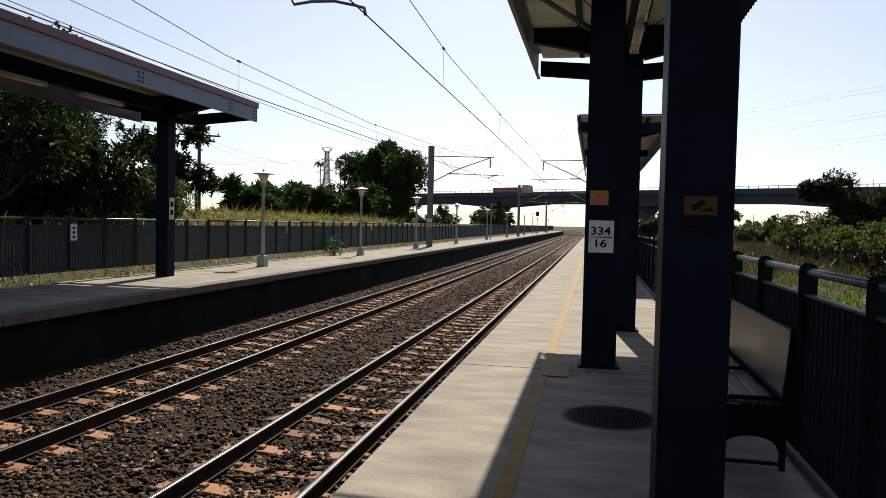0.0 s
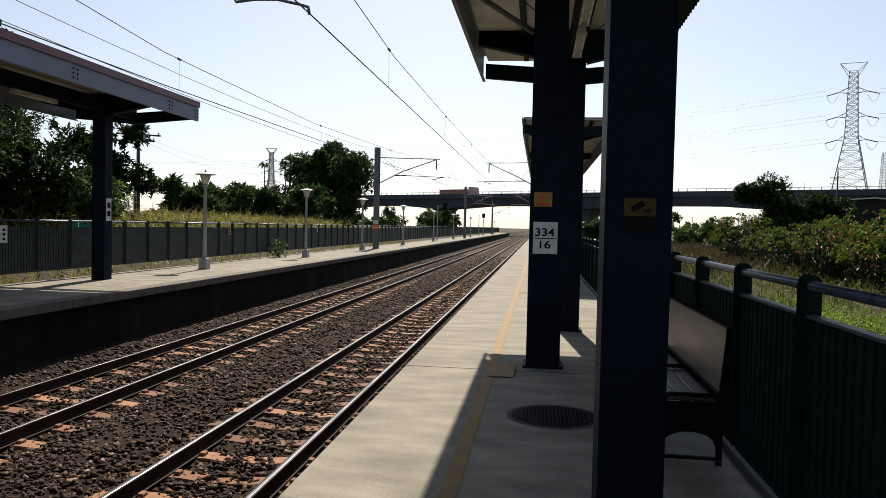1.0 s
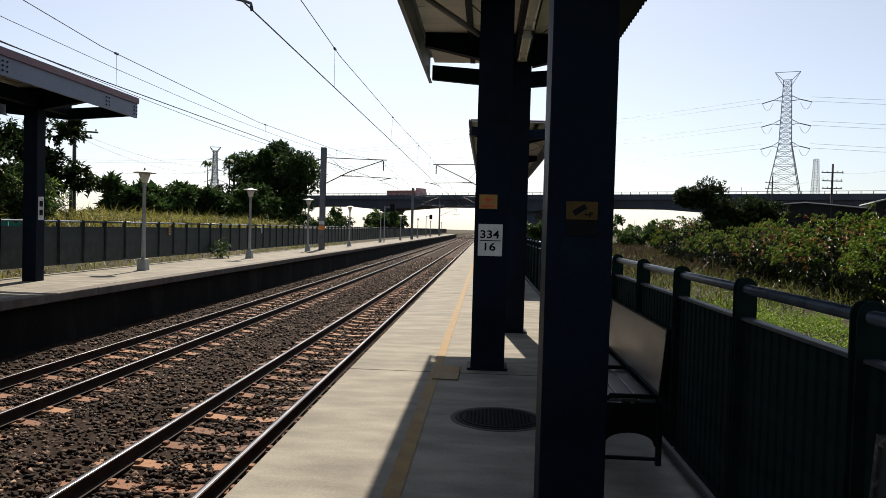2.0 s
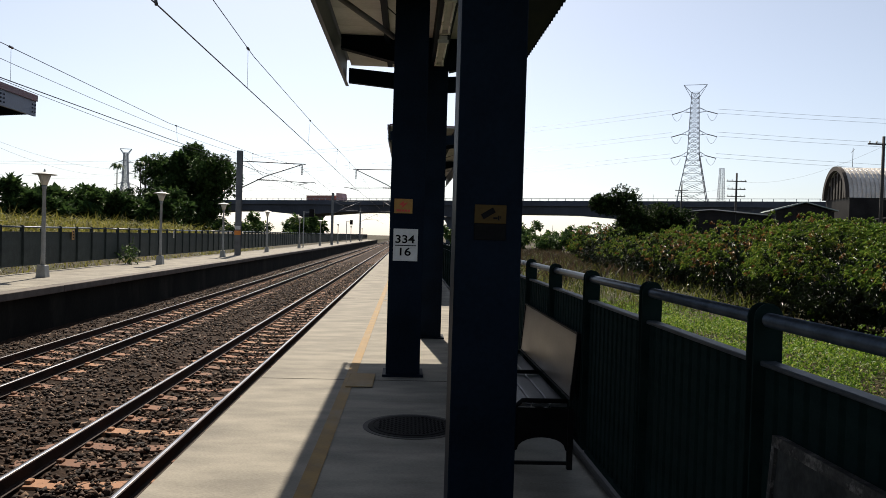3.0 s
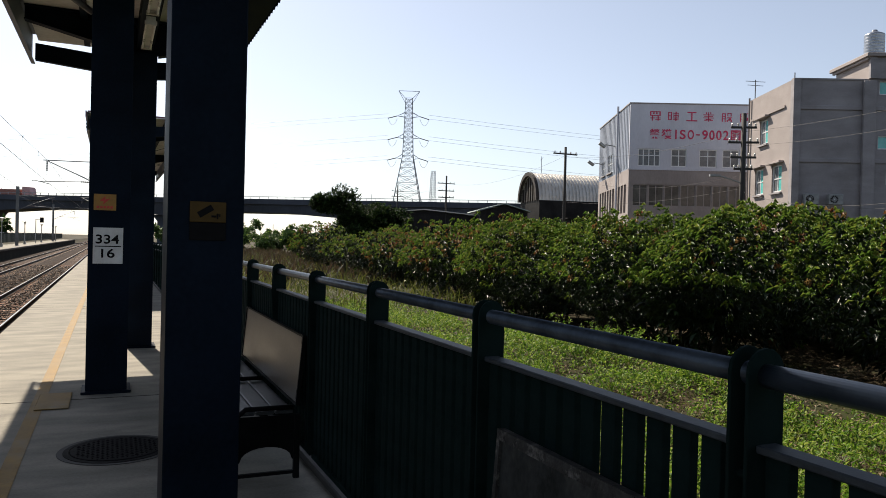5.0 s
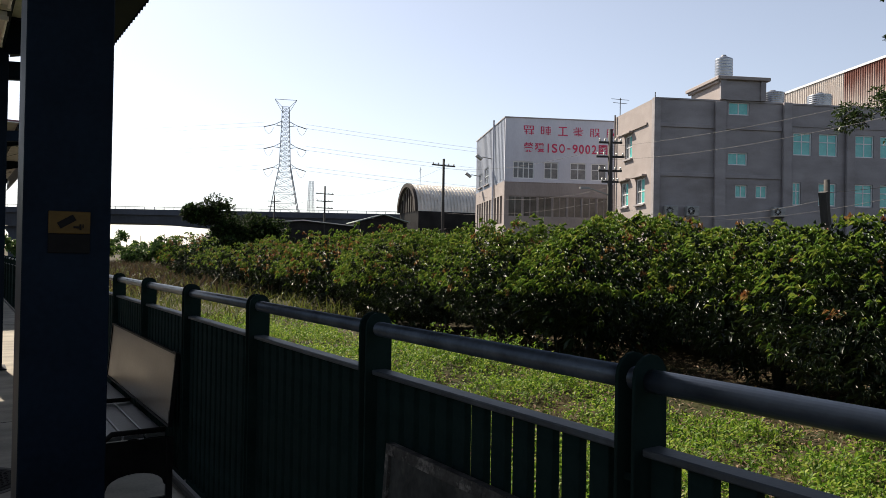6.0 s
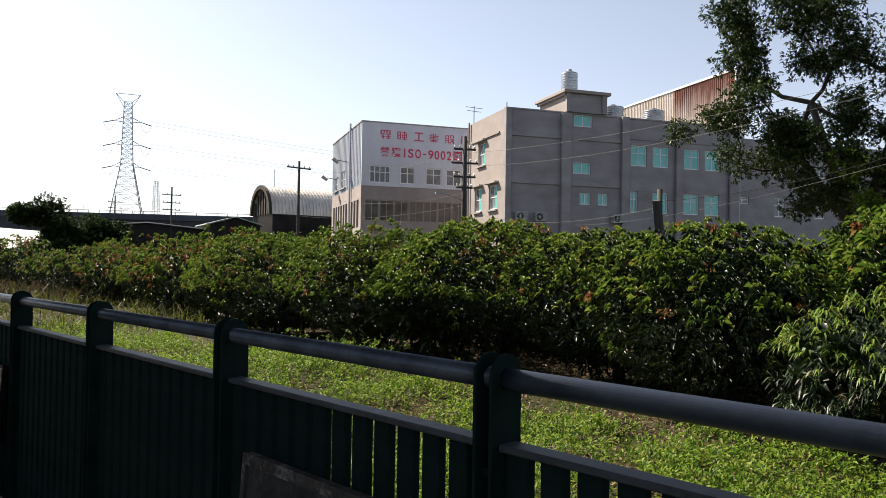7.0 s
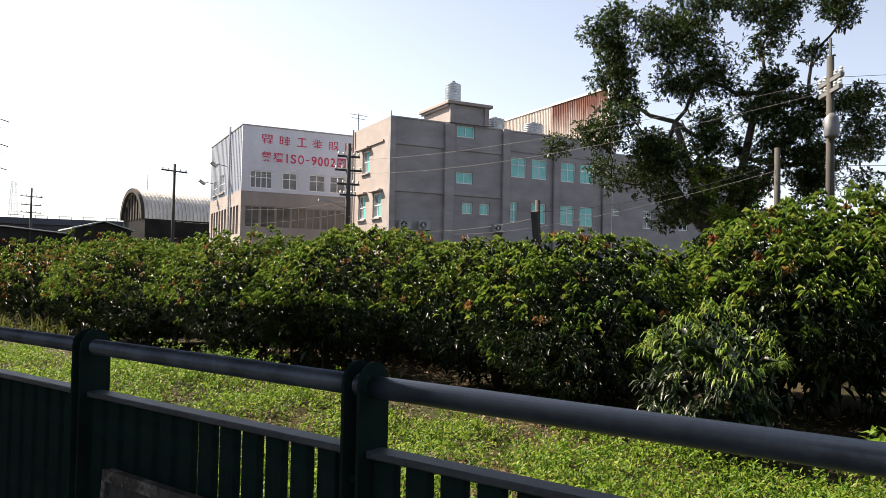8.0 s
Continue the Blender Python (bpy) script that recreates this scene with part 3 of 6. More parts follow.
def make_fence(x, z0, pipe_z, y_first, n, n_fine, label, whole_panels):
    fence = thing("fence", (x, 0, z0), label, "fence", "platform fences")
    paint = FENCE_LIT if whole_panels else FENCE_M
    post, bolt, slat, bar, low = fence_meshes()
    up = pipe_z - z0
    panel = Shape()
    for k in range(12):
        panel.box(-0.012, -0.501 + 0.086 * k, up - 1.06, 0.012, -0.445 + 0.086 * k, up - 0.152)
    panel = panel.mesh("slat_panel")
    closed = Shape()
    for k in range(12):
        closed.box(-0.012 + 0.004 * (k % 2), -0.516 + 0.086 * k, up - 1.06, 0.012, -0.431 + 0.086 * k, up - 0.152)
    closed = closed.mesh("slat_panel")
    for k in range(n):
        y = y_first + BAY * k
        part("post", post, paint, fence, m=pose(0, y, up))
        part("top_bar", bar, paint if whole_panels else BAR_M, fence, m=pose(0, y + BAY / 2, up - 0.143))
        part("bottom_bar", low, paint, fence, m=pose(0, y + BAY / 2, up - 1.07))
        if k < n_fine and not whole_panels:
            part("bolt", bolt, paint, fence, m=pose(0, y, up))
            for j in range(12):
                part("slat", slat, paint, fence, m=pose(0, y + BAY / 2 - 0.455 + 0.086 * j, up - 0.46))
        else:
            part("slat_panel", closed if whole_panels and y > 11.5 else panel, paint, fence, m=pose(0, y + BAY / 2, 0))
    for k in range(0, n, 6):
        y0 = y_first + BAY * k
        pipe = Shape().tube([(0, y0 + 0.002, up - 0.006), (0, min(y0 + 6 * BAY, y_first + BAY * n) - 0.002, up - 0.006)], 0.0235, 24)
        part("handrail", pipe, PIPE_M, fence, "round galvanised handrail pipe", smooth=True)


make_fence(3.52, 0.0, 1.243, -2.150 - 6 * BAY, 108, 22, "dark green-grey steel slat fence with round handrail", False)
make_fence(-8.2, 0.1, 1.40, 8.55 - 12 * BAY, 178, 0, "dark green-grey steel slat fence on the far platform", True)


# ---- canopies ----
def make_canopy(x0, x1, y0, y1, xc, columns, z, label, open_eave=False):
    """A flat tin roof on one row of steel columns with tapered arms."""
    canopy = thing("platform_canopy", (xc, 0, 0), label, "canopy", "platform canopies")
    a, b = x0 - xc, x1 - xc
    pan = Shape().box(min(a, b) + 0.06, 0.004, z + 0.40, max(a, b) - 0.06, 0.796, z + 0.425).mesh("roof_panel")
    ys = y0
    while ys < y1 - 0.35:
        part("roof_panel", pan, SOFFIT, canopy, "pale metal roof lining", m=pose(0, ys, 0))
        ys += 0.80
    ribs = Shape()
    k = y0
    while k < y1:
        ribs.prism([(k, z + 0.427), (k + 0.03, z + 0.465), (k + 0.07, z + 0.465), (k + 0.10, z + 0.427)], a + 0.02, b - 0.02, "x")
        k += 0.2
    part("roof_sheet", Shape().box(a + 0.0125, y0, z + 0.4285, b - 0.0125, y1, z + 0.4315), MAROON, canopy, "maroon roof sheet")
    tagged(part("roof_ribs", ribs, MAROON, canopy, "maroon corrugated roof sheet"), kind="stuff")
    if open_eave:
        n = int((y1 - y0) / 0.076)
        top = [(y0 + 0.076 * i, z + (0.445 if i % 2 else 0.395)) for i in range(n + 1)]
        part("sheet_edge", Shape().prism(top + [(p, q - 0.004) for p, q in reversed(top)], b - 0.3, b + 0.08, "x"), STEEL, canopy, "wavy edge of the corrugated roof sheet")
        # Added dark sheet; it covers the pale lining so the underside stays dark.
        part("eave_cover", Shape().box(b - 0.8, y0 + 0.12, z + 0.372, b + 0.03, y1 - 0.12, z + 0.388), STEEL, canopy, "dark cover added under the eave")
    for s, e in ((a, 1),) if open_eave else ((a, 1), (b, -1)):
        q = [(0, -0.012), (0.05, -0.012), (0.05, 0.0), (0.012, 0.0), (0.012, 0.414), (0.05, 0.414), (0.05, 0.426), (0, 0.426)]
        f = Shape().prism([(s + i * e, z + j) for i, j in q], y0, y1)
        fas = part("fascia", f, FASCIA_M, canopy, "grey-blue steel edge channel")
        part("flashing", Shape().box(min(s - 0.03 * e, s - 0.002 * e), y0 - 0.02, z + 0.315, max(s - 0.03 * e, s - 0.002 * e), y1 + 0.02, z + 0.45), MAROON, canopy, "maroon edge flashing")
        bolts = Shape()
        for yb in columns + [(p + q) / 2 for p, q in zip(columns[:-1], columns[1:])] + [y0 + 0.1, y1 - 0.1]:
            for zz in (0.07, 0.15, 0.23):
                for dy in (-0.06, 0.06):
                    bolts.tube([(s - 0.014 * e, yb + dy, z + zz), (s - 0.001 * e, yb + dy, z + zz)], 0.018, 6)
        if bolts.v:
            part("bolts", bolts, STEEL, fas)
    for ye in (y0 + 0.06, y1 - 0.06):
        part("end_beam", Shape().prism([(a + 0.055, z + 0.03), (0.0, z - 0.09), (b - 0.055, z + 0.03), (b - 0.055, z + 0.27), (0.0, z + 0.17), (a + 0.055, z + 0.27)], ye - 0.05, ye + 0.05), STEEL, canopy, bevel=0.004)
    for c in columns:
        arm = Shape().prism([(a + 0.06, z + 0.39), (b - 0.06, z + 0.39), (b - 0.06, z + 0.22), (0.17, z - 0.06), (-0.17, z - 0.06), (a + 0.06, z + 0.22)], c - 0.006, c + 0.006)
        for s, e in ((a + 0.06, -0.17), (b - 0.06, 0.17)):
            arm.beam((s, c, z + 0.215), (e, c, z - 0.066), 0.16, 0.012)
        arm.box(a + 0.06, c - 0.08, z + 0.378, b - 0.06, c + 0.08, z + 0.392)
        part("roof_arm", arm, STEEL, canopy, "tapered steel roof arm")
    part("spine_beam", Shape().box(-0.10, y0 + 0.12, z - 0.0, 0.10, y1 - 0.12, z + 0.28), STEEL, canopy, bevel=0.004)
    for fx in (a * 0.5, b * 0.5):
        part("purlin", Shape().box(fx - 0.04, y0 + 0.12, z + 0.30, fx + 0.04, y1 - 0.12, z + 0.376), STEEL, canopy)
    for c0, c1 in zip(columns[:-1], columns[1:]):
        mid = (c0 + c1) / 2
        for s in (a + 0.1, b - 0.1):
            for c in (c0, c1):
                part("tie_rod", Shape().tube([(0.1 if s > 0 else -0.1, c, z + 0.27), (s, mid, z + 0.36)], 0.007, 6), STEEL, canopy)
    for c in columns:
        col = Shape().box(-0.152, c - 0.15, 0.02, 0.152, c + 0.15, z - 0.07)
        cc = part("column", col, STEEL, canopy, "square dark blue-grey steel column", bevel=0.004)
        part("base_plate", Shape().box(-0.2, c - 0.2, 0.0, 0.2, c + 0.2, 0.02), STEEL, cc, bevel=0.003)
    return canopy


make_canopy(1.275, 4.10, -15.5, 9.0, 2.735, [-14.6, -7.3, 0.15, 7.4], 3.93, "open steel platform canopy with maroon roof edge", True)
make_canopy(1.78, 4.25, 16.6, 34.0, 2.95, [18.2, 25.4, 32.6], 4.0, "further steel platform canopy with maroon roof edge")
far_canopy = make_canopy(-9.0, -5.85, -10.0, 13.3, -7.45, [-8.9, -1.6, 5.2, 11.95], 3.85, "steel canopy with grey fascia on the far platform")


def make_tube_light(at):
    lamp = thing("ceiling_light", at, "white twin-tube fluorescent batten under the canopy beam, unlit", "ceiling light", "canopy lights")
    part("housing", Shape().box(-0.05, -0.62, -0.05, 0.05, 0.62, 0.0), SIGN_WHITE, lamp, bevel=0.006)
    for x in (-0.045, 0.045):
        part("tube", Shape().tube([(x, -0.58, -0.075), (x, 0.58, -0.075)], 0.014, 8), TUBE_M, lamp, smooth=True)
    for y in (-0.6, 0.6):
        part("lamp_holder", Shape().box(-0.065, y - 0.015, -0.095, 0.065, y + 0.015, -0.05), SIGN_WHITE, lamp, bevel=0.003)


for y in (-6.0, -2.9, 2.6, 4.7, 6.3):
    make_tube_light((2.735, y, 3.925))
for y in (-4.0, 1.5, 3.5, 7.5, 9.7):
    make_tube_light((-7.45, y, 3.845))


# ---- railway equipment ----
def text_mesh(body, width, height, deep=0.003):
    """Letters as a mesh in the xz plane, fitted into a box with its lower left corner at the origin."""
    cu = bpy.data.curves.new("letters", "FONT")
    cu.body, cu.extrude, cu.offset = body, 0.02, 0.018
    ob = new("letters", cu)
    me = bpy.data.meshes.new_from_object(ob.evaluated_get(bpy.context.evaluated_depsgraph_get()))
    bpy.data.objects.remove(ob)
    co = np.empty(len(me.vertices) * 3)
    me.vertices.foreach_get("co", co)
    co = co.reshape(-1, 3)
    lo, hi = co.min(0), co.max(0)
    s = (co - lo) / np.maximum(hi - lo, 1e-6)
    out = np.stack([s[:, 0] * width, (s[:, 2] - 1) * deep, s[:, 1] * height], 1)
    me.vertices.foreach_set("co", out.ravel())
    me.update()
    return me


def h_mast(x, y, z0, h, w=0.3, d=0.26):
    a, b, t = w / 2, d / 2, 0.016
    outline = [(-a, -b), (a, -b), (a, -b + t), (0.008, -b + t), (0.008, b - t), (a, b - t), (a, b), (-a, b), (-a, b - t), (-0.008, b - t), (-0.008, -b + t), (-a, -b + t)]
    return Shape().prism([(x + p, y + q) for p, q in outline], z0, z0 + h, "z")


def insulator(a, b, r=0.05):
    a, b = Vector(a), Vector(b)
    pts, rs = [], []
    for i in range(13):
        pts.append(a.lerp(b, i / 12))
        rs.append(r if i % 2 else r * 0.55)
    return Shape().tube(pts, rs, 8)


def make_mast(x, y, z0, h, wire_x, label, top=5.25, low=4.05, w=0.3, big=False):
    """An overhead-line mast with its hinged bracket; the bracket reaches from x towards wire_x."""
    mast = thing("catenary_mast", (x, y, z0), label, "mast", "overhead line masts")
    m = -1 if wire_x < x else 1
    reach = abs(wire_x - x) * m
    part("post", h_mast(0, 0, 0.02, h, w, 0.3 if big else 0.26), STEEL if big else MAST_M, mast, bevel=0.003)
    part("base_plate", Shape().box(-w * 0.6, -0.2, 0, w * 0.6, 0.2, 0.025), STEEL if big else MAST_M, mast, bevel=0.004)
    t, lo = top - z0, low - z0
    e = m * w / 2
    part("top_tube", Shape().tube([(e, 0, t + 0.06), (reach * 1.12, 0, t)], 0.028, 8), MAST_M, mast, smooth=True)
    part("strut", Shape().tube([(e, 0, lo - 0.25), (reach * 0.45, 0, lo + 0.42), (reach * 1.05, 0, t - 0.03)], 0.03, 8), MAST_M, mast, smooth=True)
    part("insulator", insulator((reach * (0.09 if big else 0.32), 0, lo + 0.2), (reach * (0.25 if big else 0.52), 0, lo + 0.2), 0.045), INSUL, mast)
    part("hanging_insulator", insulator((reach * 1.06, 0, t - 0.05), (reach * 1.06, 0, t - 0.6), 0.045), INSUL, mast)
    part("registration_tube", Shape().tube([(reach * 0.3, 0, lo + (0.5 if big else 0.22)), (reach * (1.36 if big else 1.2), 0, lo + (0.42 if big else 0.12))], 0.022, 8), MAST_M, mast, smooth=True)
    far_end = reach * 1.32 if big else reach * 1.3
    pts = [(reach * 1.34, 0, lo + 0.24), (far_end, 0, lo + 0.13), (reach * 1.24, 0, lo + 0.155), (reach * 1.14, 0, lo + 0.15), (reach * 1.04, 0, lo + 0.09), (reach * 1.005, 0, lo + 0.06), (reach, 0, lo - 0.02)] if big else [(far_end, 0, lo + 0.10), (reach * 1.27, 0, lo + 0.16), (reach * 1.2, 0, lo + 0.14), (reach * 1.1, 0, lo + 0.06), (reach, 0, lo - 0.02)]
    part("steady_arm", Shape().tube(pts, 0.018, 8), MAST_M, mast, smooth=True)
    part("drop_strut", Shape().tube([(reach * 0.12, 0, t + 0.04), (reach * 0.4, 0, lo + 0.4)], 0.012, 6), MAST_M, mast)
    return mast


sign_mast = make_mast(2.357, 4.48, 0, 7.2, -0.30, "dark steel mast with number plate beside the canopy", 5.3, 3.80, 0.354, True)
make_mast(2.36, 43.0, 0, 6.6, -0.75, "grey steel overhead line mast on the near platform", 5.5, 4.2)
make_mast(2.36, 88.0, 0, 6.6, -0.5, "grey steel overhead line mast on the near platform", 5.5, 4.2)
mast_tag = make_mast(-6.97, 37.9, 0.1, 5.75, -3.75, "grey steel mast with an orange tag on the far platform", 5.24, 4.1)
make_mast(-6.90, 88.0, 0.1, 6.3, -3.75, "grey steel overhead line mast on the far platform", 5.4, 4.15)
make_mast(-6.97, 2.2, 0.1, 5.75, -4.0, "grey steel mast through the far canopy", 5.3, 3.72)
make_mast(-6.80, 140.0, 0.1, 6.4, -3.75, "grey steel overhead line mast on the far platform", 5.4, 4.15)
part("tag", Shape().box(-0.17, -0.145, 1.12, 0.17, -0.134, 1.36), SIGN_ORANGE, mast_tag, "orange warning tag")
part("number_plate", Shape().box(-0.15, -0.145, 1.42, 0.15, -0.134, 1.62), SIGN_WHITE, mast_tag, "white number plate")


def make_wire(name, pts, r, mat, label, category="overhead wire", group="overhead wires"):
    w = thing(name, (0, 0, 0), label, category, group)
    part("wire", Shape().tube(pts, r, 5), mat, w)
    return w


def make_catenary(contact, messenger, label):
    w = thing("overhead_wire", (0, 0, 0), label, "overhead wire", "overhead wires")
    part("contact_wire", Shape().tube(contact, 0.009, 5), WIRE_M, w)
    part("messenger_wire", Shape().tube(messenger, 0.0066, 5), WIRE_M, w)

    def at(line, y):
        for a, b in zip(line[:-1], line[1:]):
            if a[1] <= y <= b[1]:
                return Vector(a).lerp(Vector(b), (y - a[1]) / (b[1] - a[1]))

    for y in (0.8, 9.1, 17.4, 26.5, 34, 40, 50, 58, 66, 74, 82, 95, 105, 115):
        a, b = at(messenger, y), at(contact, y)
        if a and b:
            d = part("dropper", Shape().tube([a, b], 0.003, 5), WIRE_M, w)
            part("clamp", Shape().tube([a - Vector((0, 0.05, 0)), a + Vector((0, 0.05, 0))], 0.022, 6), INSUL, d)


make_catenary([(-0.45, -16, 3.8), (-0.30, 4.48, 3.79), (-0.55, 24, 4.0), (-0.78, 43, 4.18), (-0.5, 88, 4.2), (-0.7, 200, 4.3)],
              [(-0.45, -16, 5.0), (-0.30, 4.48, 4.62), (-0.37, 9.6, 4.48), (-0.43, 18.5, 4.60), (-0.55, 29, 4.90), (-0.78, 43, 5.35), (-0.6, 65, 4.75), (-0.5, 88, 5.4), (-0.6, 120, 4.8), (-0.7, 200, 5.4)],
              "dark contact and messenger wires over the near track")
make_catenary([(-4.2, -16, 3.83), (-4.2, 2.2, 3.78), (-4.2, 8.6, 3.80), (-4.0, 20, 3.88), (-3.75, 37.9, 4.1), (-3.75, 88, 4.15), (-3.75, 200, 4.25)],
              [(-4.2, -16, 4.8), (-4.2, 2.2, 4.74), (-4.2, 8.6, 4.36), (-4.1, 16.8, 4.29), (-3.85, 28, 4.6), (-3.75, 37.9, 5.15), (-3.75, 62, 4.6), (-3.75, 88, 5.35), (-3.75, 200, 5.3)],
              "dark contact and messenger wires over the far track")
for k, (x, z) in enumerate(((-7.25, 5.75), (-6.7, 5.05))):
    pts = [(x - 0.4, -16, z + 0.3)] + [(x - 0.4 * (1 - i / 8), 2.2 + 35.7 * i / 8, z - 0.35 * (1 - (i / 4 - 1) ** 2)) for i in range(9)] + [(x, 62, z - 0.3), (x, 88, z + 0.3), (x, 140, z)]
    make_wire("feeder_wire", pts, 0.007, WIRE_M, "dark feeder wire along the far masts")


# number plate and hazard plate on the mast
plate = thing("number_sign", (2.222, 4.328, 1.205), "white square number plate with black figures on the mast", "sign")
part("plate", Shape().box(0, -0.006, 0, 0.255, 0.001, 0.335), SIGN_WHITE, plate, bevel=0.002)
part("number", text_mesh("334", 0.20, 0.085), BLACK_M, plate, "black numerals", m=pose(0.022, -0.0065, 0.185))
part("number", text_mesh("16", 0.115, 0.085), BLACK_M, plate, "black numerals", m=pose(0.07, -0.0065, 0.055))
part("rule", Shape().box(0.018, -0.0085, 0.157, 0.237, -0.0065, 0.166), BLACK_M, plate)
hazard = thing("hazard_sign", (2.222, 4.328, 1.70), "small orange electricity warning plate on the mast", "sign")
part("plate", Shape().box(0, -0.005, 0, 0.19, 0.001, 0.15), SIGN_YELLOW, hazard, bevel=0.002)
part("bolt_symbol", Shape().prism([(0.05, 0.09), (0.10, 0.13), (0.095, 0.10), (0.145, 0.115), (0.075, 0.05), (0.085, 0.08)], -0.008, -0.0055), SIGN_RED, hazard, "red lightning symbol")
for k in range(5):
    part("bar", Shape().box(0.025 + 0.029 * k, -0.0075, 0.018, 0.047 + 0.029 * k, -0.0055, 0.04), SIGN_RED, hazard)
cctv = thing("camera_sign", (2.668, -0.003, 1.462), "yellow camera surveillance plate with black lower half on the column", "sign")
part("plate", Shape().box(0, -0.005, 0.075, 0.145, 0.001, 0.16), SIGN_SHADED, cctv, bevel=0.002)
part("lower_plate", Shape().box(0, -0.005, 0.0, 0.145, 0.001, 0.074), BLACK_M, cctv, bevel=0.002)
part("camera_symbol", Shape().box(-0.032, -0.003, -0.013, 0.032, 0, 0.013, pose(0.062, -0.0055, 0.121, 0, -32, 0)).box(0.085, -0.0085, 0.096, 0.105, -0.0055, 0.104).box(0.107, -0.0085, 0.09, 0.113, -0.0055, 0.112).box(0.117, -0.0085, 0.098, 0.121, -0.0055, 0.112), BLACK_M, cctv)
label_plate = thing("station_sign", (-7.294, 11.95, 1.42), "narrow white plate on the far canopy column", "sign")
part("plate", Shape().box(0, -0.1, 0, 0.006, 0.1, 0.5), SIGN_WHITE, label_plate, bevel=0.002)
for k in range(2):
    part("bar", Shape().box(0.0065, -0.06, 0.10 + 0.19 * k, 0.009, 0.06, 0.22 + 0.19 * k), BLACK_M, label_plate)
for y, z, w, h, mat, lab in ((9.75, 0.95, 0.1, 0.34, SIGN_WHITE, "small white notice on the far fence"), (20.4, 1.02, 0.09, 0.3, SIGN_YELLOW, "small yellow tag on the far fence"), (30.4, 1.05, 0.08, 0.3, SIGN_WHITE, "small white notice on the far fence")):
    tag = thing("notice", (-8.135, y, z), lab, "notice", "fence notices")
    part("plate", Shape().box(0, -w, 0, 0.006, w, h), mat, tag, bevel=0.002)
    for k in range(3):
        part("bar", Shape().box(0.0065, -w * 0.4, 0.05 + 0.09 * k, 0.008, w * 0.4, 0.10 + 0.09 * k), BLACK_M, tag)


# ---- platform furniture ----
def make_lamp(x, y, z):
    lamp = thing("street_lamp", (x, y, z), "grey post lamp with flat round cap on the platform", "lamp", "platform lamps")
    part("base", Shape().prism([(-0.13, 0), (0.13, 0), (0.10, 0.32), (-0.10, 0.32)], -0.12, 0.12), LAMP_POST, lamp, bevel=0.01)
    part("post", Shape().lathe([(0.06, 0.32), (0.055, 0.5), (0.045, 2.3), (0.06, 2.32), (0.06, 2.38), (0.04, 2.40)], 14), LAMP_POST, lamp, smooth=True)
    part("globe", Shape().lathe([(0.07, 2.40), (0.12, 2.55), (0.155, 2.66), (0.15, 2.67)], 16), LAMP_GLASS, lamp, "milky glass bowl", smooth=True)
    part("cap", Shape().lathe([(0.29, 2.67), (0.30, 2.685), (0.12, 2.73), (0.03, 2.75), (0.02, 2.80), (0.005, 2.82)], 24), LAMP_POST, lamp, "flat round cap")
    return lamp


first_lamp = make_lamp(-7.10, 16.35, 0.1)
for x, y in ((-6.97, 25.1), (-6.97, 34.6), (-7.0, 46.5), (-7.1, 62.0), (-7.0, 76.7), (-7.0, 97), (-7.0, 120), (-7.0, 150)):
    copy_thing(first_lamp, pose(x, y, 0.1))
for y in (58, 76, 96, 120, 150):
    copy_thing(first_lamp, pose(3.2, y, 0.0))


def make_signal(x, y, z, h):
    sig = thing("signal_post", (x, y, z), "slim grey post with a black signal box", "signal", "signals")
    part("post", Shape().tube([(0, 0, 0), (0, 0, h)], 0.05, 8), LAMP_POST, sig)
    part("arm", Shape().box(0, -0.03, h - 0.1, 0.55, 0.03, h - 0.04), LAMP_POST, sig)
    part("box", Shape().box(0.5, -0.15, h - 0.5, 0.95, 0.15, h + 0.2), BLACK_M, sig, bevel=0.01)


make_signal(-7.1, 64.5, 0.1, 3.3)
make_signal(-7.1, 112, 0.1, 3.3)


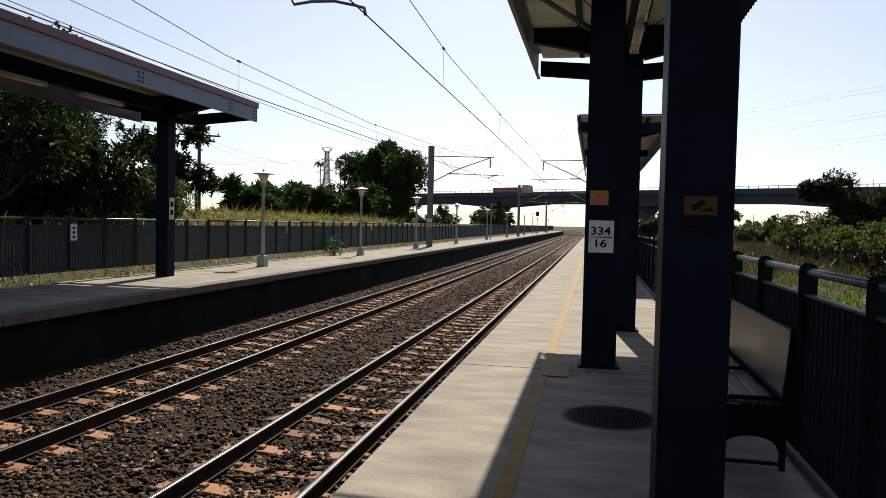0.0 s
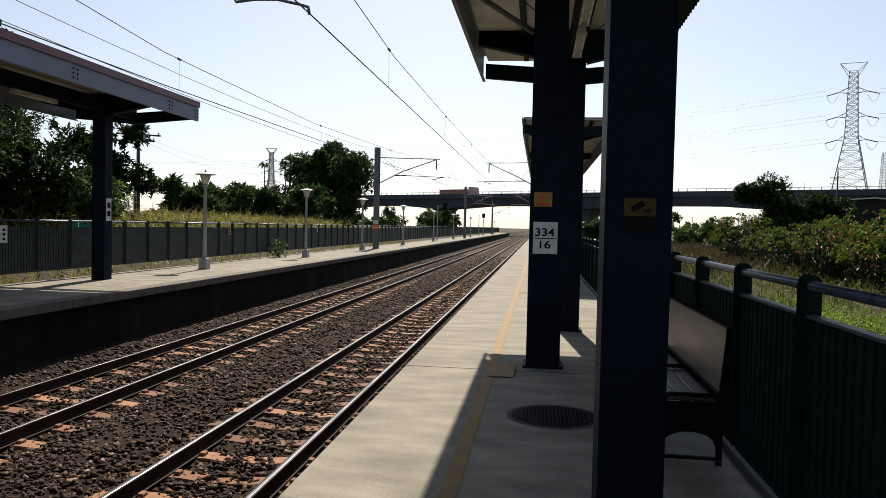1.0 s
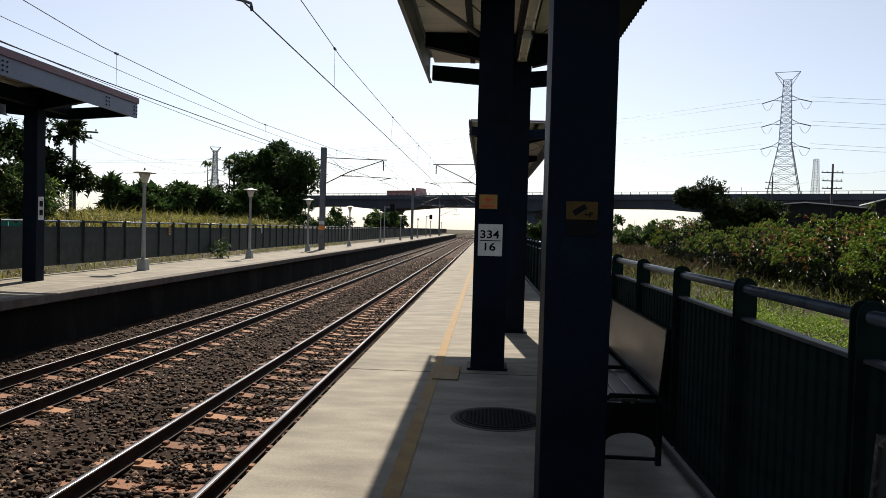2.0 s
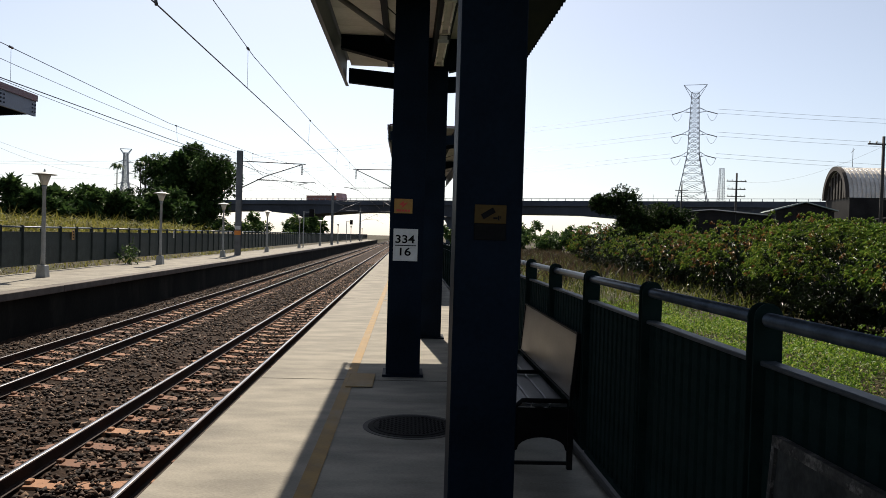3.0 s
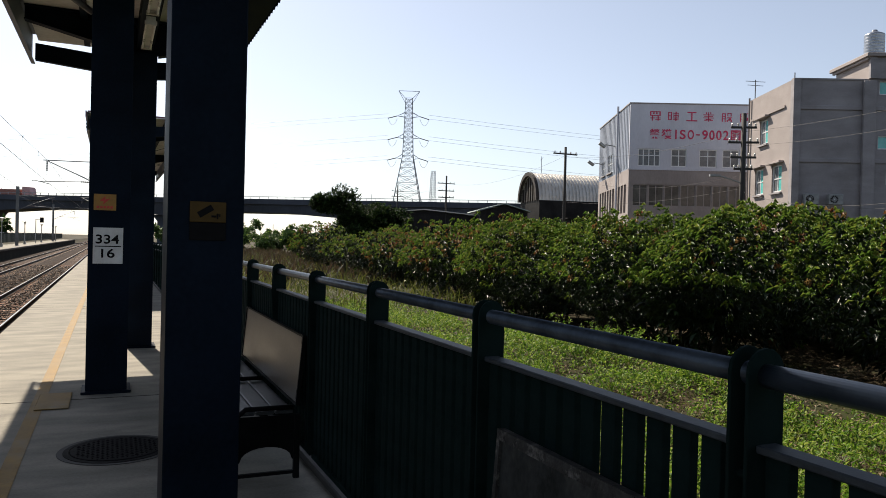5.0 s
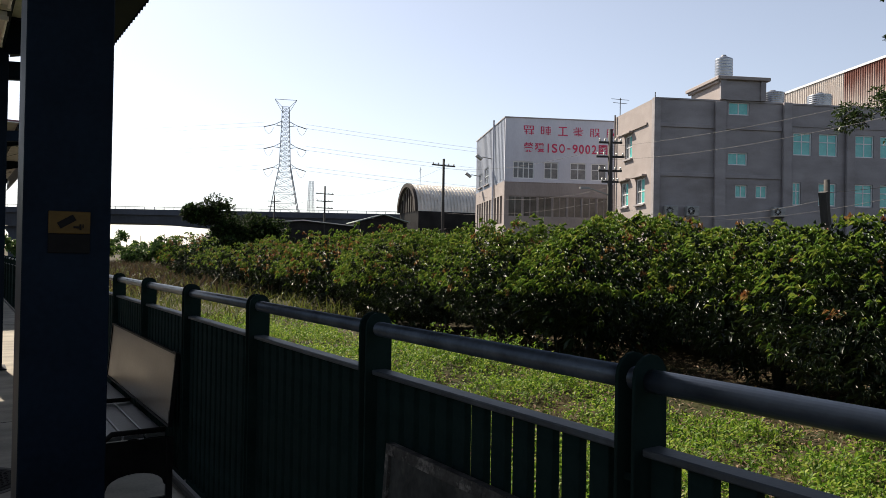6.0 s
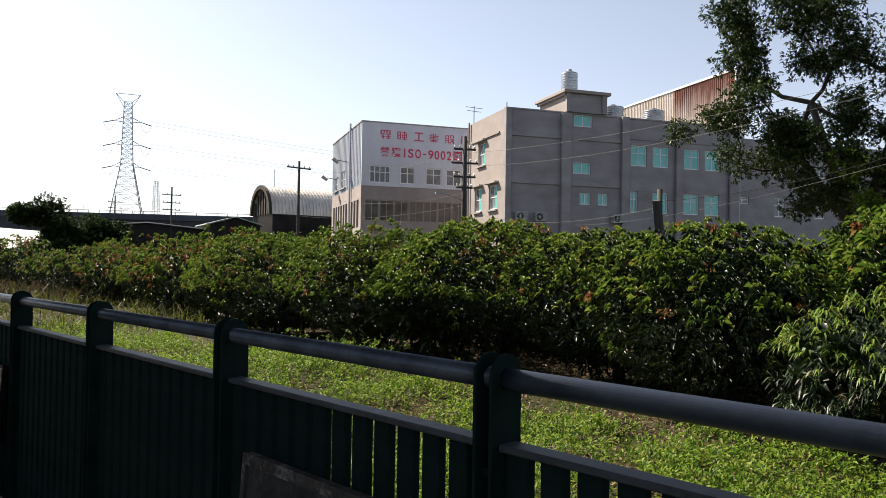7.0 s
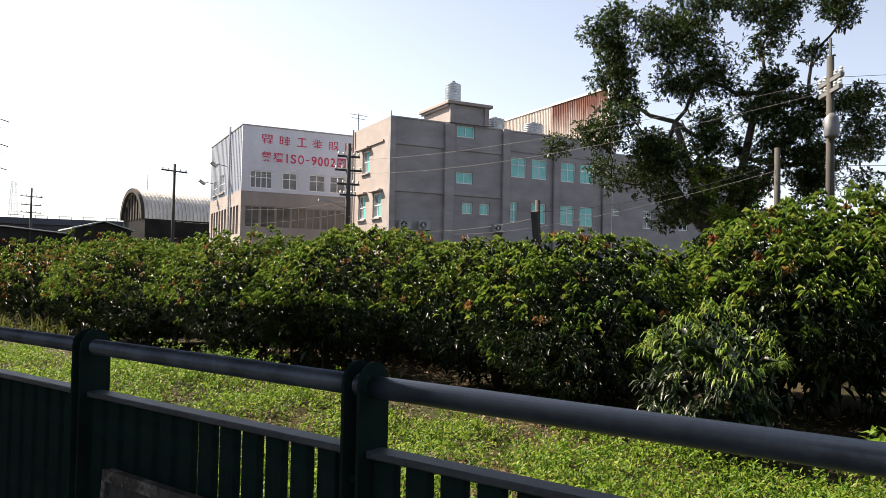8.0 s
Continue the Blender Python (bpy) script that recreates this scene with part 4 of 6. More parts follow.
def make_bench():
    b = thing("bench", (0, -0.2, 0), "dark metal platform bench with a steel back panel against the fence", "bench")
    back = pose(3.44, 2.52, 0.465, 0, 5, 0)
    part("back_panel", Shape().box(-0.006, -1.02, 0.0, 0.006, 1.02, 0.405), BENCH_STEEL, b, "brushed steel back panel", bevel=0.003, m=back)
    part("back_frame", Shape().box(-0.012, -1.035, -0.012, 0.012, -1.021, 0.417).box(-0.012, 1.021, -0.012, 0.012, 1.035, 0.417).box(-0.012, -1.02, 0.406, 0.012, 1.02, 0.418).box(-0.012, -1.02, -0.014, 0.012, 1.02, -0.001), BLACK_M, b, m=back)
    for k in range(2):
        part("corner_plate", Shape().box(-0.0095, -0.03, -0.03, -0.0065, 0.03, 0.03), BENCH_STEEL, b, m=back @ pose(0, -0.97, 0.05 + 0.34 * k))
    for k in range(3):
        part("seat_board", Shape().box(3.08 + 0.118 * k, 1.54, 0.395, 3.19 + 0.118 * k, 3.52, 0.418), material("dull seat steel", (0.07, 0.075, 0.08), (0.13, 0.135, 0.14), 0.4, 0.6) if k == 0 else bpy.data.materials["dull seat steel"], b, bevel=0.004)
    for y in (1.52, 2.53, 3.54):
        hoop = [(3.07, y, 0.0), (3.07, y, 0.34), (3.085, y, 0.40), (3.13, y, 0.44), (3.42, y, 0.44)]
        part("end_hoop", Shape().tube(hoop, 0.016, 8), BLACK_M, b, smooth=True)
        part("side_panel", Shape().prism([(3.055, 0.12), (3.10, 0.12)] + [(3.26 - 0.155 * math.cos(i * math.pi / 10), 0.13 + 0.075 * math.sin(i * math.pi / 10)) for i in range(11)] + [(3.42, 0.12), (3.46, 0.12), (3.46, 0.394), (3.055, 0.394)], y - 0.006, y + 0.006), BLACK_M, b)
        for x in (3.07, 3.445):
            part("leg", Shape().box(x - 0.018, y - 0.018, 0.0, x + 0.018, y + 0.018, 0.394), BLACK_M, b, bevel=0.003)
        part("foot_bar", Shape().box(3.09, y - 0.012, 0.03, 3.43, y + 0.012, 0.05), BLACK_M, b)


make_bench()

cover = thing("manhole_cover", (2.44, 2.32, 0), "round dark cast-iron manhole cover set in the platform", "manhole cover")
part("surround", Shape().lathe([(0.375, 0.001), (0.372, 0.004), (0.338, 0.004), (0.338, 0.001)], 40), KERB_C, cover, "dark mortar ring")
part("rim", Shape().lathe([(0.335, 0.001), (0.335, 0.006), (0.30, 0.008), (0.30, 0.001)], 40), IRON, cover)
part("lid", Shape().lathe([(0.292, 0.001), (0.292, 0.009), (0.285, 0.011)], 40), IRON, cover)
studs = Shape()
for i in range(-9, 10):
    for j in range(-9, 10):
        x, y = i * 0.03, j * 0.03
        if math.hypot(x, y) < 0.27:
            k = (i + j) % 2
            studs.box(x - (0.011 if k else 0.004), y - (0.004 if k else 0.011), 0.0112, x + (0.011 if k else 0.004), y + (0.004 if k else 0.011), 0.0155)
tagged(part("studs", studs, IRON, cover), kind="stuff")

board = thing("notice_board", (3.425, -1.235, 0.245), "scuffed dark notice board leaning on the fence, paint chipped", "notice board")
lean = pose(0, 0, 0, 0, 4, 0)
part("panel", Shape().box(-0.006, -0.84, 0.02, 0.006, -0.02, 0.64), BOARD_M, board, m=lean)
part("frame", Shape().box(-0.016, -0.86, 0.641, 0.012, 0.0, 0.672).box(-0.016, -0.86, 0.0, 0.012, 0.0, 0.019).box(-0.016, -0.019, 0.02, 0.012, 0.0, 0.64).box(-0.016, -0.86, 0.02, 0.012, -0.841, 0.64), BOARD_FRAME, board, "chipped grey frame", m=lean)
for y in (-0.08, -0.78):
    part("leg", Shape().box(-0.014, y - 0.02, -0.245, 0.010, y + 0.02, -0.001), BOARD_FRAME, board)


# ---- buildings beyond the field ----
TURN = -26.0


def walled(s, u0, u1, z0, z1, holes, v0, v1, along="x"):
    """A wall slab with openings through it."""
    us = sorted({u0, u1, *[h[0] for h in holes], *[h[2] for h in holes]})
    zs = sorted({z0, z1, *[h[1] for h in holes], *[h[3] for h in holes]})
    for ua, ub in zip(us[:-1], us[1:]):
        run = None
        for za, zb in zip(zs[:-1], zs[1:]):
            cu, cz = (ua + ub) / 2, (za + zb) / 2
            if any(h[0] < cu < h[2] and h[1] < cz < h[3] for h in holes):
                if run:
                    s.box(*((ua, v0, run[0], ub, v1, run[1]) if along == "x" else (v0, ua, run[0], v1, ub, run[1])))
                run = None
            else:
                run = (run[0], zb) if run else (za, zb)
        if run:
            s.box(*((ua, v0, run[0], ub, v1, run[1]) if along == "x" else (v0, ua, run[0], v1, ub, run[1])))
    return s


def put_window(house, u0, z0, u1, z1, face, cols, rows, pane, sill=True, deep=0.14, frame_mat=None):
    """Frame, bars, panes and sill in an opening of the front (y) or left (x) face."""
    win = thing("window", (0, 0, 0), "", "")
    win.parent = house
    if face == "left":
        win.matrix_basis = Matrix(((0, 1, 0, 0), (1, 0, 0, 0), (0, 0, 1, 0), (0, 0, 0, 1)))
    t = 0.085
    f = Shape()
    f.box(u0, deep - 0.04, z0, u1, deep + 0.04, z0 + t).box(u0, deep - 0.04, z1 - t, u1, deep + 0.04, z1)
    f.box(u0, deep - 0.04, z0 + t, u0 + t, deep + 0.04, z1 - t).box(u1 - t, deep - 0.04, z0 + t, u1, deep + 0.04, z1 - t)
    for c in range(1, cols):
        u = u0 + (u1 - u0) * c / cols
        f.box(u - 0.04, deep - 0.03, z0 + t, u + 0.04, deep + 0.03, z1 - t)
    for r in range(1, rows):
        z = z0 + (z1 - z0) * (r / rows if rows > 2 or face == "left" else 0.62)
        f.box(u0 + t, deep - 0.028, z - 0.035, u1 - t, deep + 0.028, z + 0.035)
    part("frame", f, frame_mat or WIN_WHITE, win, "dun window frame" if frame_mat else "white window frame")
    for c in range(cols):
        a, b = u0 + (u1 - u0) * c / cols + 0.03, u0 + (u1 - u0) * (c + 1) / cols - 0.03
        part("pane", Shape().box(a, deep + 0.0 + 0.012 * (c % 2), z0 + 0.03, b, deep + 0.008 + 0.012 * (c % 2), z1 - 0.03), pane[c % len(pane)], win)
    part("blind", Shape().box(u0 + 0.02, deep + 0.06, z0 + 0.02, u1 - 0.02, deep + 0.07, z1 - 0.02), DUN_WALL, win, "drawn blind behind the glass")
    if sill:
        part("sill", Shape().box(u0 - 0.12, -0.16, z0 - 0.15, u1 + 0.12, 0.0 - 0.003, z0 - 0.03), GREY_WALL, win)
    return win


def make_grey_building():
    h = thing("factory_building", (44.06, 32.63, 0), "grey rendered three-storey factory building with turquoise windows", "building", "factory buildings", TURN)
    Z0 = -1.0
    up = [(10.83, 9.35, 12.3, 11.02), (12.89, 9.35, 14.4, 11.02), (15.83, 9.35, 17.35, 11.02), (17.87, 9.35, 19.33, 11.02)]
    dn = [(10.83, 5.65, 11.5, 7.35), (12.89, 5.65, 14.33, 7.35), (15.83, 5.65, 17.3, 7.35), (17.87, 5.65, 19.33, 7.35)]
    sm = [(5.72, 8.46, 7.25, 9.38), (6.32, 6.1, 7.26, 7.03), (7.92, 6.1, 8.83, 7.03)]
    tw = [(5.74, 12.12, 7.35, 13.07)]
    front = Shape()
    walled(front, 0, 21.1, Z0, 13.05, up + dn + sm + tw, 0, 0.28)
    part("front_wall", front.mesh("front_wall", weld=True), GREY_WALL, h)
    left = [(3.95, 9.31, 5.4, 11.1), (4.57, 5.62, 6.1, 7.5), (1.40, 5.62, 3.05, 7.5)]
    side = Shape()
    walled(side, 0.283, 7.45, Z0, 13.05, left, 0, 0.28, "y")
    part("side_wall", side.mesh("side_wall", weld=True), CREAM_WALL, h, "sunlit tan side wall")
    part("rear_wall", Shape().box(0.283, 7.17, Z0, 20.8, 7.45, 13.05).box(20.82, 0.283, Z0, 21.1, 7.45, 13.05), GREY_WALL, h)
    part("roof", Shape().box(0.283, 0.283, 12.2, 20.81, 7.16, 12.4), CONC_POLE, h)
    for z in (11.05, 7.5):
        part("ledge", Shape().box(0.0, -0.10, z, 9.9, -0.003, z + 0.28), GREY_WALL, h, bevel=0.02)
    part("ledge", Shape().box(9.9, -0.06, 11.45, 21.1, -0.003, 11.62), GREY_WALL, h)
    part("ledge", Shape().box(-0.10, 1.0, 11.35, -0.003, 6.9, 11.5), CREAM_WALL, h)
    for a, b, top in ((-0.05, 0.42, 13.1), (4.6, 5.4, 13.0), (9.9, 10.55, 13.15), (14.95, 15.6, 13.15), (20.2, 21.15, 13.15)):
        part("pilaster", Shape().box(a, -0.32, Z0, b, -0.103, top), GREY_WALL, h, bevel=0.02)
    for u in (2.5, 7.5, 12.6, 17.6):
        part("coping", Shape().box(u - 2.45, -0.06, 13.053, u + 2.45, 0.33, 13.16), GREY_WALL, h)
    # stair tower
    t = Shape()
    walled(t, 5.0, 8.4, 13.17, 14.6, [], -0.1, 0.15)
    t.box(5.0, 0.153, 13.17, 5.25, 4.4, 14.6).box(8.15, 0.153, 13.17, 8.4, 4.4, 14.6).box(5.25, 4.2, 13.17, 8.15, 4.4, 14.6)
    part("stair_tower", t, CREAM_WALL, h)
    part("tower_front", Shape().box(4.95, -0.33, 13.17, 5.35, -0.11, 14.6).box(8.05, -0.33, 13.17, 8.45, -0.11, 14.6).box(5.36, -0.2, 13.17, 8.04, -0.11, 14.6), GREY_WALL, h)
    part("cornice", Shape().box(4.68, -0.45, 14.603, 8.75, 4.8, 14.86).box(4.80, -0.2, 14.42, 4.99, 4.6, 14.6), CREAM_WALL, h, bevel=0.03)
    for o in up:
        put_window(h, *o, "front", 2, 2, [TEAL], False)
    for o in dn:
        put_window(h, *o, "front", 2, 2, [TEAL], False)
    for o in sm + tw:
        put_window(h, *o, "front", 2, 1, [TEAL], False)
    for o in left:
        put_window(h, *o, "left", 2, 2, [TEAL, PANE], True)
        part("hood", Shape().box(-0.35, o[0] - 0.3, o[3] + 0.1, -0.003, o[2] + 0.3, o[3] + 0.24), CREAM_WALL, h, bevel=0.01)
    part("drainpipe", Shape().tube([(21.2, -0.15, Z0), (21.2, -0.15, 13.0)], 0.09, 8), WIN_WHITE, h)
    part("downpipe", Shape().tube([(-0.12, 7.3, Z0), (-0.12, 7.3, 13.2)], 0.07, 8), DUN_WALL, h)
    # lower wing
    wing = Shape()
    wo = [(21.5, 6.83, 22.9, 7.43), (25.56, 5.83, 26.67, 7.48), (30.0, 5.83, 31.2, 7.48), (25.5, 9.4, 26.7, 10.8), (30.0, 9.4, 31.2, 10.8)]
    walled(wing, 21.3, 40.0, Z0, 12.4, wo, 0.6, 0.85)
    wing.box(39.7, 0.853, Z0, 40.0, 9, 12.4).box(21.3, 0.853, 12.1, 39.69, 9, 12.3)
    part("wing", wing.mesh("wing", weld=True), GREY_WALL, h)
    for o in wo:
        w = put_window(h, *o, "front", 2, 2, [PANE], False)
        w.matrix_basis = pose(0, 0.6, 0)


def make_aerial(u, v, z, h, bars):
    ae = new("roof_aerial")
    ae.matrix_basis = pose(44.06, 32.63, 0, 0, 0, TURN) @ pose(u, v, z)
    tagged(ae, "thin grey aerial on the roof edge", "aerial", "roof aerials")
    part("mast", Shape().tube([(0, 0, 0), (0, 0, h)], 0.035, 6), MAST_M, ae)
    for k in range(bars):
        part("crossbar", Shape().tube([(-0.75 + 0.15 * k, 0, h - 0.1 - 0.3 * k), (0.75 - 0.15 * k, 0, h - 0.16 - 0.3 * k)], 0.022, 5), MAST_M, ae)


def make_ac(u, z):
    m = pose(44.06, 32.63, 0, 0, 0, TURN) @ pose(u, -0.36, z)
    ac = new("air_conditioner")
    ac.matrix_basis = m
    tagged(ac, "pale outdoor air-conditioning unit on the grey wall", "air conditioner", "wall units")
    part("case", Shape().box(0, -0.2, 0, 0.95, 0.2, 0.7), LAMP_POST, ac, bevel=0.03)
    part("grille", Shape().tube([(0.34, -0.21, 0.35), (0.34, -0.2, 0.35)], 0.27, 20), BLACK_M, ac)
    hub = Shape()
    for k in range(6):
        a = k * math.pi / 6
        hub.beam((0.34 - 0.27 * math.cos(a), -0.213, 0.35 - 0.27 * math.sin(a)), (0.34 + 0.27 * math.cos(a), -0.213, 0.35 + 0.27 * math.sin(a)), 0.012)
    part("fan_guard", hub, WIN_WHITE, ac)
    part("bracket", Shape().box(0.05, -0.18, -0.06, 0.11, 0.355, -0.002).box(0.84, -0.18, -0.06, 0.90, 0.355, -0.002), MAST_M, ac)


def make_tank(u, v, z, r, h, house_at=(44.06, 32.63)):
    tk = new("water_tank")
    tk.matrix_basis = pose(*house_at, 0, 0, 0, TURN) @ pose(u, v, z)
    tagged(tk, "stainless steel water tank on the flat roof", "water tank", "roof tanks")
    rings = [(r * 0.95, 0.5)]
    for k in range(7):
        z0 = 0.5 + h * k / 7
        rings += [(r, z0 + h * 0.03), (r, z0 + h * 0.10), (r * 0.965, z0 + h * 0.13)]
    rings += [(r * 0.9, 0.5 + h), (r * 0.3, 0.5 + h * 1.13), (r * 0.25, 0.5 + h * 1.2), (0.05, 0.5 + h * 1.2)]
    part("shell", Shape().lathe(rings, 20), STAINLESS, tk, smooth=True)
    for k in range(4):
        a = math.pi / 4 + k * math.pi / 2
        part("leg", Shape().box(r * 0.8 * math.cos(a) - 0.04, r * 0.8 * math.sin(a) - 0.04, 0, r * 0.8 * math.cos(a) + 0.04, r * 0.8 * math.sin(a) + 0.04, 0.55), STAINLESS, tk)
    part("pipe", Shape().tube([(r + 0.05, 0, 0), (r + 0.05, 0, h * 1.3)], 0.03, 6), STAINLESS, tk)


BLOCKS = {
    "a": ["0.0 .92 1 1", "0 .60 .12 .92", ".88 .60 1 .92", ".3 .7 .42 .9", ".58 .7 .7 .9", "0 .52 1 .60", ".05 .25 .45 .33", ".2 0 .3 .52", ".55 .25 1 .33", ".72 0 .82 .52", ".5 .08 1 .15"],
    "b": ["0 .1 .1 .95", ".25 .1 .35 .95", "0 .87 .35 .95", "0 .5 .35 .58", "0 .1 .35 .18", ".45 .8 1 .88", ".68 0 .78 1", ".48 .28 1 .36", ".45 .1 1 .17", ".5 .4 .58 .7", ".9 .4 .98 .7", ".5 .55 .98 .62"],
    "c": [".08 .88 .92 1", ".44 .1 .56 .9", "0 0 1 .12"],
    "d": [".25 .8 .33 1", ".45 .75 .53 1", ".65 .8 .73 1", "0 .68 1 .76", ".1 .52 .9 .59", ".46 0 .54 .7", "0 .36 1 .43", ".1 .1 .4 .2", ".6 .1 .9 .2", ".25 .2 .75 .27"],
    "e": [".05 0 .13 .9", ".32 0 .4 .9", ".05 .85 .4 .92", ".05 .55 .4 .62", ".05 .3 .4 .37", ".55 .6 .63 .95", ".85 .6 .93 .95", ".55 .88 .93 .95", ".5 .42 .98 .5", ".5 0 .62 .2", ".62 .15 .78 .3", ".85 0 .98 .2", ".72 .2 .9 .42"],
}


def make_white_building():
    h = thing("factory_building", (44.43, 50.2, 0), "white factory building with crimson wall lettering and dun lower storey", "building", "factory buildings", TURN)
    Z0 = -1.0
    up = [(0.77, 8.75, 2.75, 10.33), (3.7, 8.75, 5.1, 10.33), (6.2, 8.75, 7.75, 10.33), (8.24, 8.75, 9.74, 10.33), (10.6, 8.75, 12.0, 10.33)]
    low = [(0.35 + 1.42 * k, 5.2, 1.71 + 1.42 * k, 7.15) for k in range(9)]
    part("front_wall", walled(Shape(), 0, 15, 8.5, 14.32, up, 0, 0.25).mesh("front_wall", weld=True), WHITE_WALL, h)
    part("lower_wall", walled(Shape(), 0, 15, Z0, 8.497, low, 0.0, 0.25).mesh("lower_wall", weld=True), DUN_WALL, h, "dun lower wall with a long window strip")
    sl = [(7.5, 8.95, 10.0, 10.7), (11.3, 8.95, 13.2, 10.4)]
    part("side_wall", walled(Shape(), 0.253, 15, 8.5, 14.32, sl, 0, 0.25, "y").mesh("side_wall", weld=True), SIDING_GREY, h, "grey-blue metal side cladding")
    fins = [(1.0 + 1.35 * k, 4.6, 1.95 + 1.35 * k, 7.2) for k in range(10)]
    part("lower_side", walled(Shape(), 0.253, 15, Z0, 8.497, fins, 0, 0.25, "y").mesh("lower_side", weld=True), CREAM_WALL, h)
    # Solid dark block stands in for the unlit space inside the walls.
    part("shade_block", Shape().box(0.6, 0.9, Z0, 14.6, 14.6, 14.0), DARK_TIN, h)
    part("roof_edge", Shape().box(-0.06, -0.06, 14.323, 15.0, 0.31, 14.42).box(-0.06, 0.313, 14.323, 0.31, 15, 14.42), DUN_WALL, h)
    seams = Shape()
    for k in range(22):
        seams.box(-0.03, 0.4 + 0.66 * k, 8.6, -0.003, 0.45 + 0.66 * k, 14.3)
    tagged(part("siding_seams", seams, SIDING_GREY, h), kind="stuff")
    part("downpipe", Shape().tube([(-0.14, 4.7, Z0), (-0.14, 4.7, 14.9)], 0.1, 8), WHITE_WALL, h)
    part("string_course", Shape().box(-0.05, -0.05, 8.42, 15, -0.003, 8.56), WHITE_WALL, h)
    for i, o in enumerate(up):
        put_window(h, *o, "front", 4 if i == 0 else 2, 2, [PANE], False, 0.1)
    for o in low:
        put_window(h, *o, "front", 2, 1, [STRIP_GLASS], False, 0.1, DUN_WALL)
    for o in sl:
        put_window(h, *o, "left", 2, 2, [PANE], True, 0.1)
    sign = new("wall_lettering")
    sign.matrix_basis = pose(44.43, 50.2, 0, 0, 0, TURN) @ pose(0, -0.004, 0)
    tagged(sign, "crimson painted lettering in two rows on the white wall", "lettering")

    def block(key, u, z, w, hh):
        s = Shape()
        for row in BLOCKS[key]:
            a, b, c, d = [float(q) for q in row.split()]
            s.box(u + a * w, -0.02, z + b * hh, u + c * w, 0, z + d * hh)
        tagged(part("character", s, RED_PAINT, sign), kind="stuff")

    for key, u in zip("abcde", (1.74, 3.35, 4.97, 6.45, 8.05)):
        block(key, u, 12.83, 0.95, 0.83)
    block("e", 9.65, 12.83, 0.9, 0.83)
    for ch, u, w in (("榮", 1.74, 0.92), ("獲", 2.80, 0.92), ("國", 8.93, 0.85)):
        part("letter", text_mesh(ch, w, 0.88, 0.02), RED_PAINT, sign, m=pose(u, 0, 11.22))
    for ch, u, w in (("I", 4.02, 0.13), ("S", 4.42, 0.52), ("O", 5.12, 0.55), ("9", 6.40, 0.50), ("0", 7.02, 0.48), ("0", 7.63, 0.48), ("2", 8.25, 0.48)):
        part("letter", text_mesh(ch, w, 0.84, 0.02), RED_PAINT, sign, m=pose(u, 0, 11.22))
    part("letter", Shape().box(5.86, -0.02, 11.58, 6.2, 0, 11.69), RED_PAINT, sign)
    for v, z in ((12.5, 10.2), (6.2, 11.3)):
        fl = new("floodlight")
        fl.matrix_basis = pose(44.43, 50.2, 0, 0, 0, TURN) @ pose(0, v, z)
        tagged(fl, "wall-mounted floodlight on the factory side wall", "floodlight", "floodlights")
        part("bracket", Shape().tube([(-0.02, 0, 0), (-1.0, 0, 0.15)], 0.04, 6), MAST_M, fl)
        part("head", Shape().box(-0.35, -0.3, -0.12, 0.35, 0.3, 0.12, pose(-1.3, 0, 0.1, 0, 35, 0)), LAMP_POST, fl, bevel=0.02)


def make_rust_hall():
    h = thing("corrugated_hall", (71.0, 27.0, 0), "tall corrugated hall with a rusted upper wall", "building", "", TURN)
    a, b = Shape(), Shape()
    k = 0.0
    while k < 26:
        s = b if k < 9.3 else a
        s.prism([(0.0, k), (-0.06, k + 0.06), (-0.06, k + 0.16), (0.0, k + 0.22)], 12.5 if k < 9.3 else -1, 20.25, "z")
        k += 0.31
    tagged(part("siding", a, TIN_SIDING, h, "pale corrugated siding"), kind="stuff")
    tagged(part("rusted_siding", b, RUST_SIDING, h, "streaked rusted siding"), kind="stuff")
    part("rusted_wall", Shape().box(0.003, 0, 12.5, 0.25, 9.35, 20.2), RUST_SIDING, h)
    part("wall", Shape().box(0.003, 9.353, -1, 0.25, 26, 20.2).box(0.003, 0, -1, 0.25, 9.35, 12.497).box(0.253, 0, -1, 1.0, 0.25, 20.2), TIN_SIDING, h)
    part("roof", Shape().prism([(0.0, 20.22), (1.0, 20.22), (1.0, 20.3), (0.0, 20.3)], 0, 26), ROOF_TIN, h)
    part("edge_trim", Shape().box(-0.14, 0, 20.2, -0.003, 26, 20.42).box(-0.16, -0.12, -1, 0.0, -0.003, 20.4), WIN_WHITE, h)


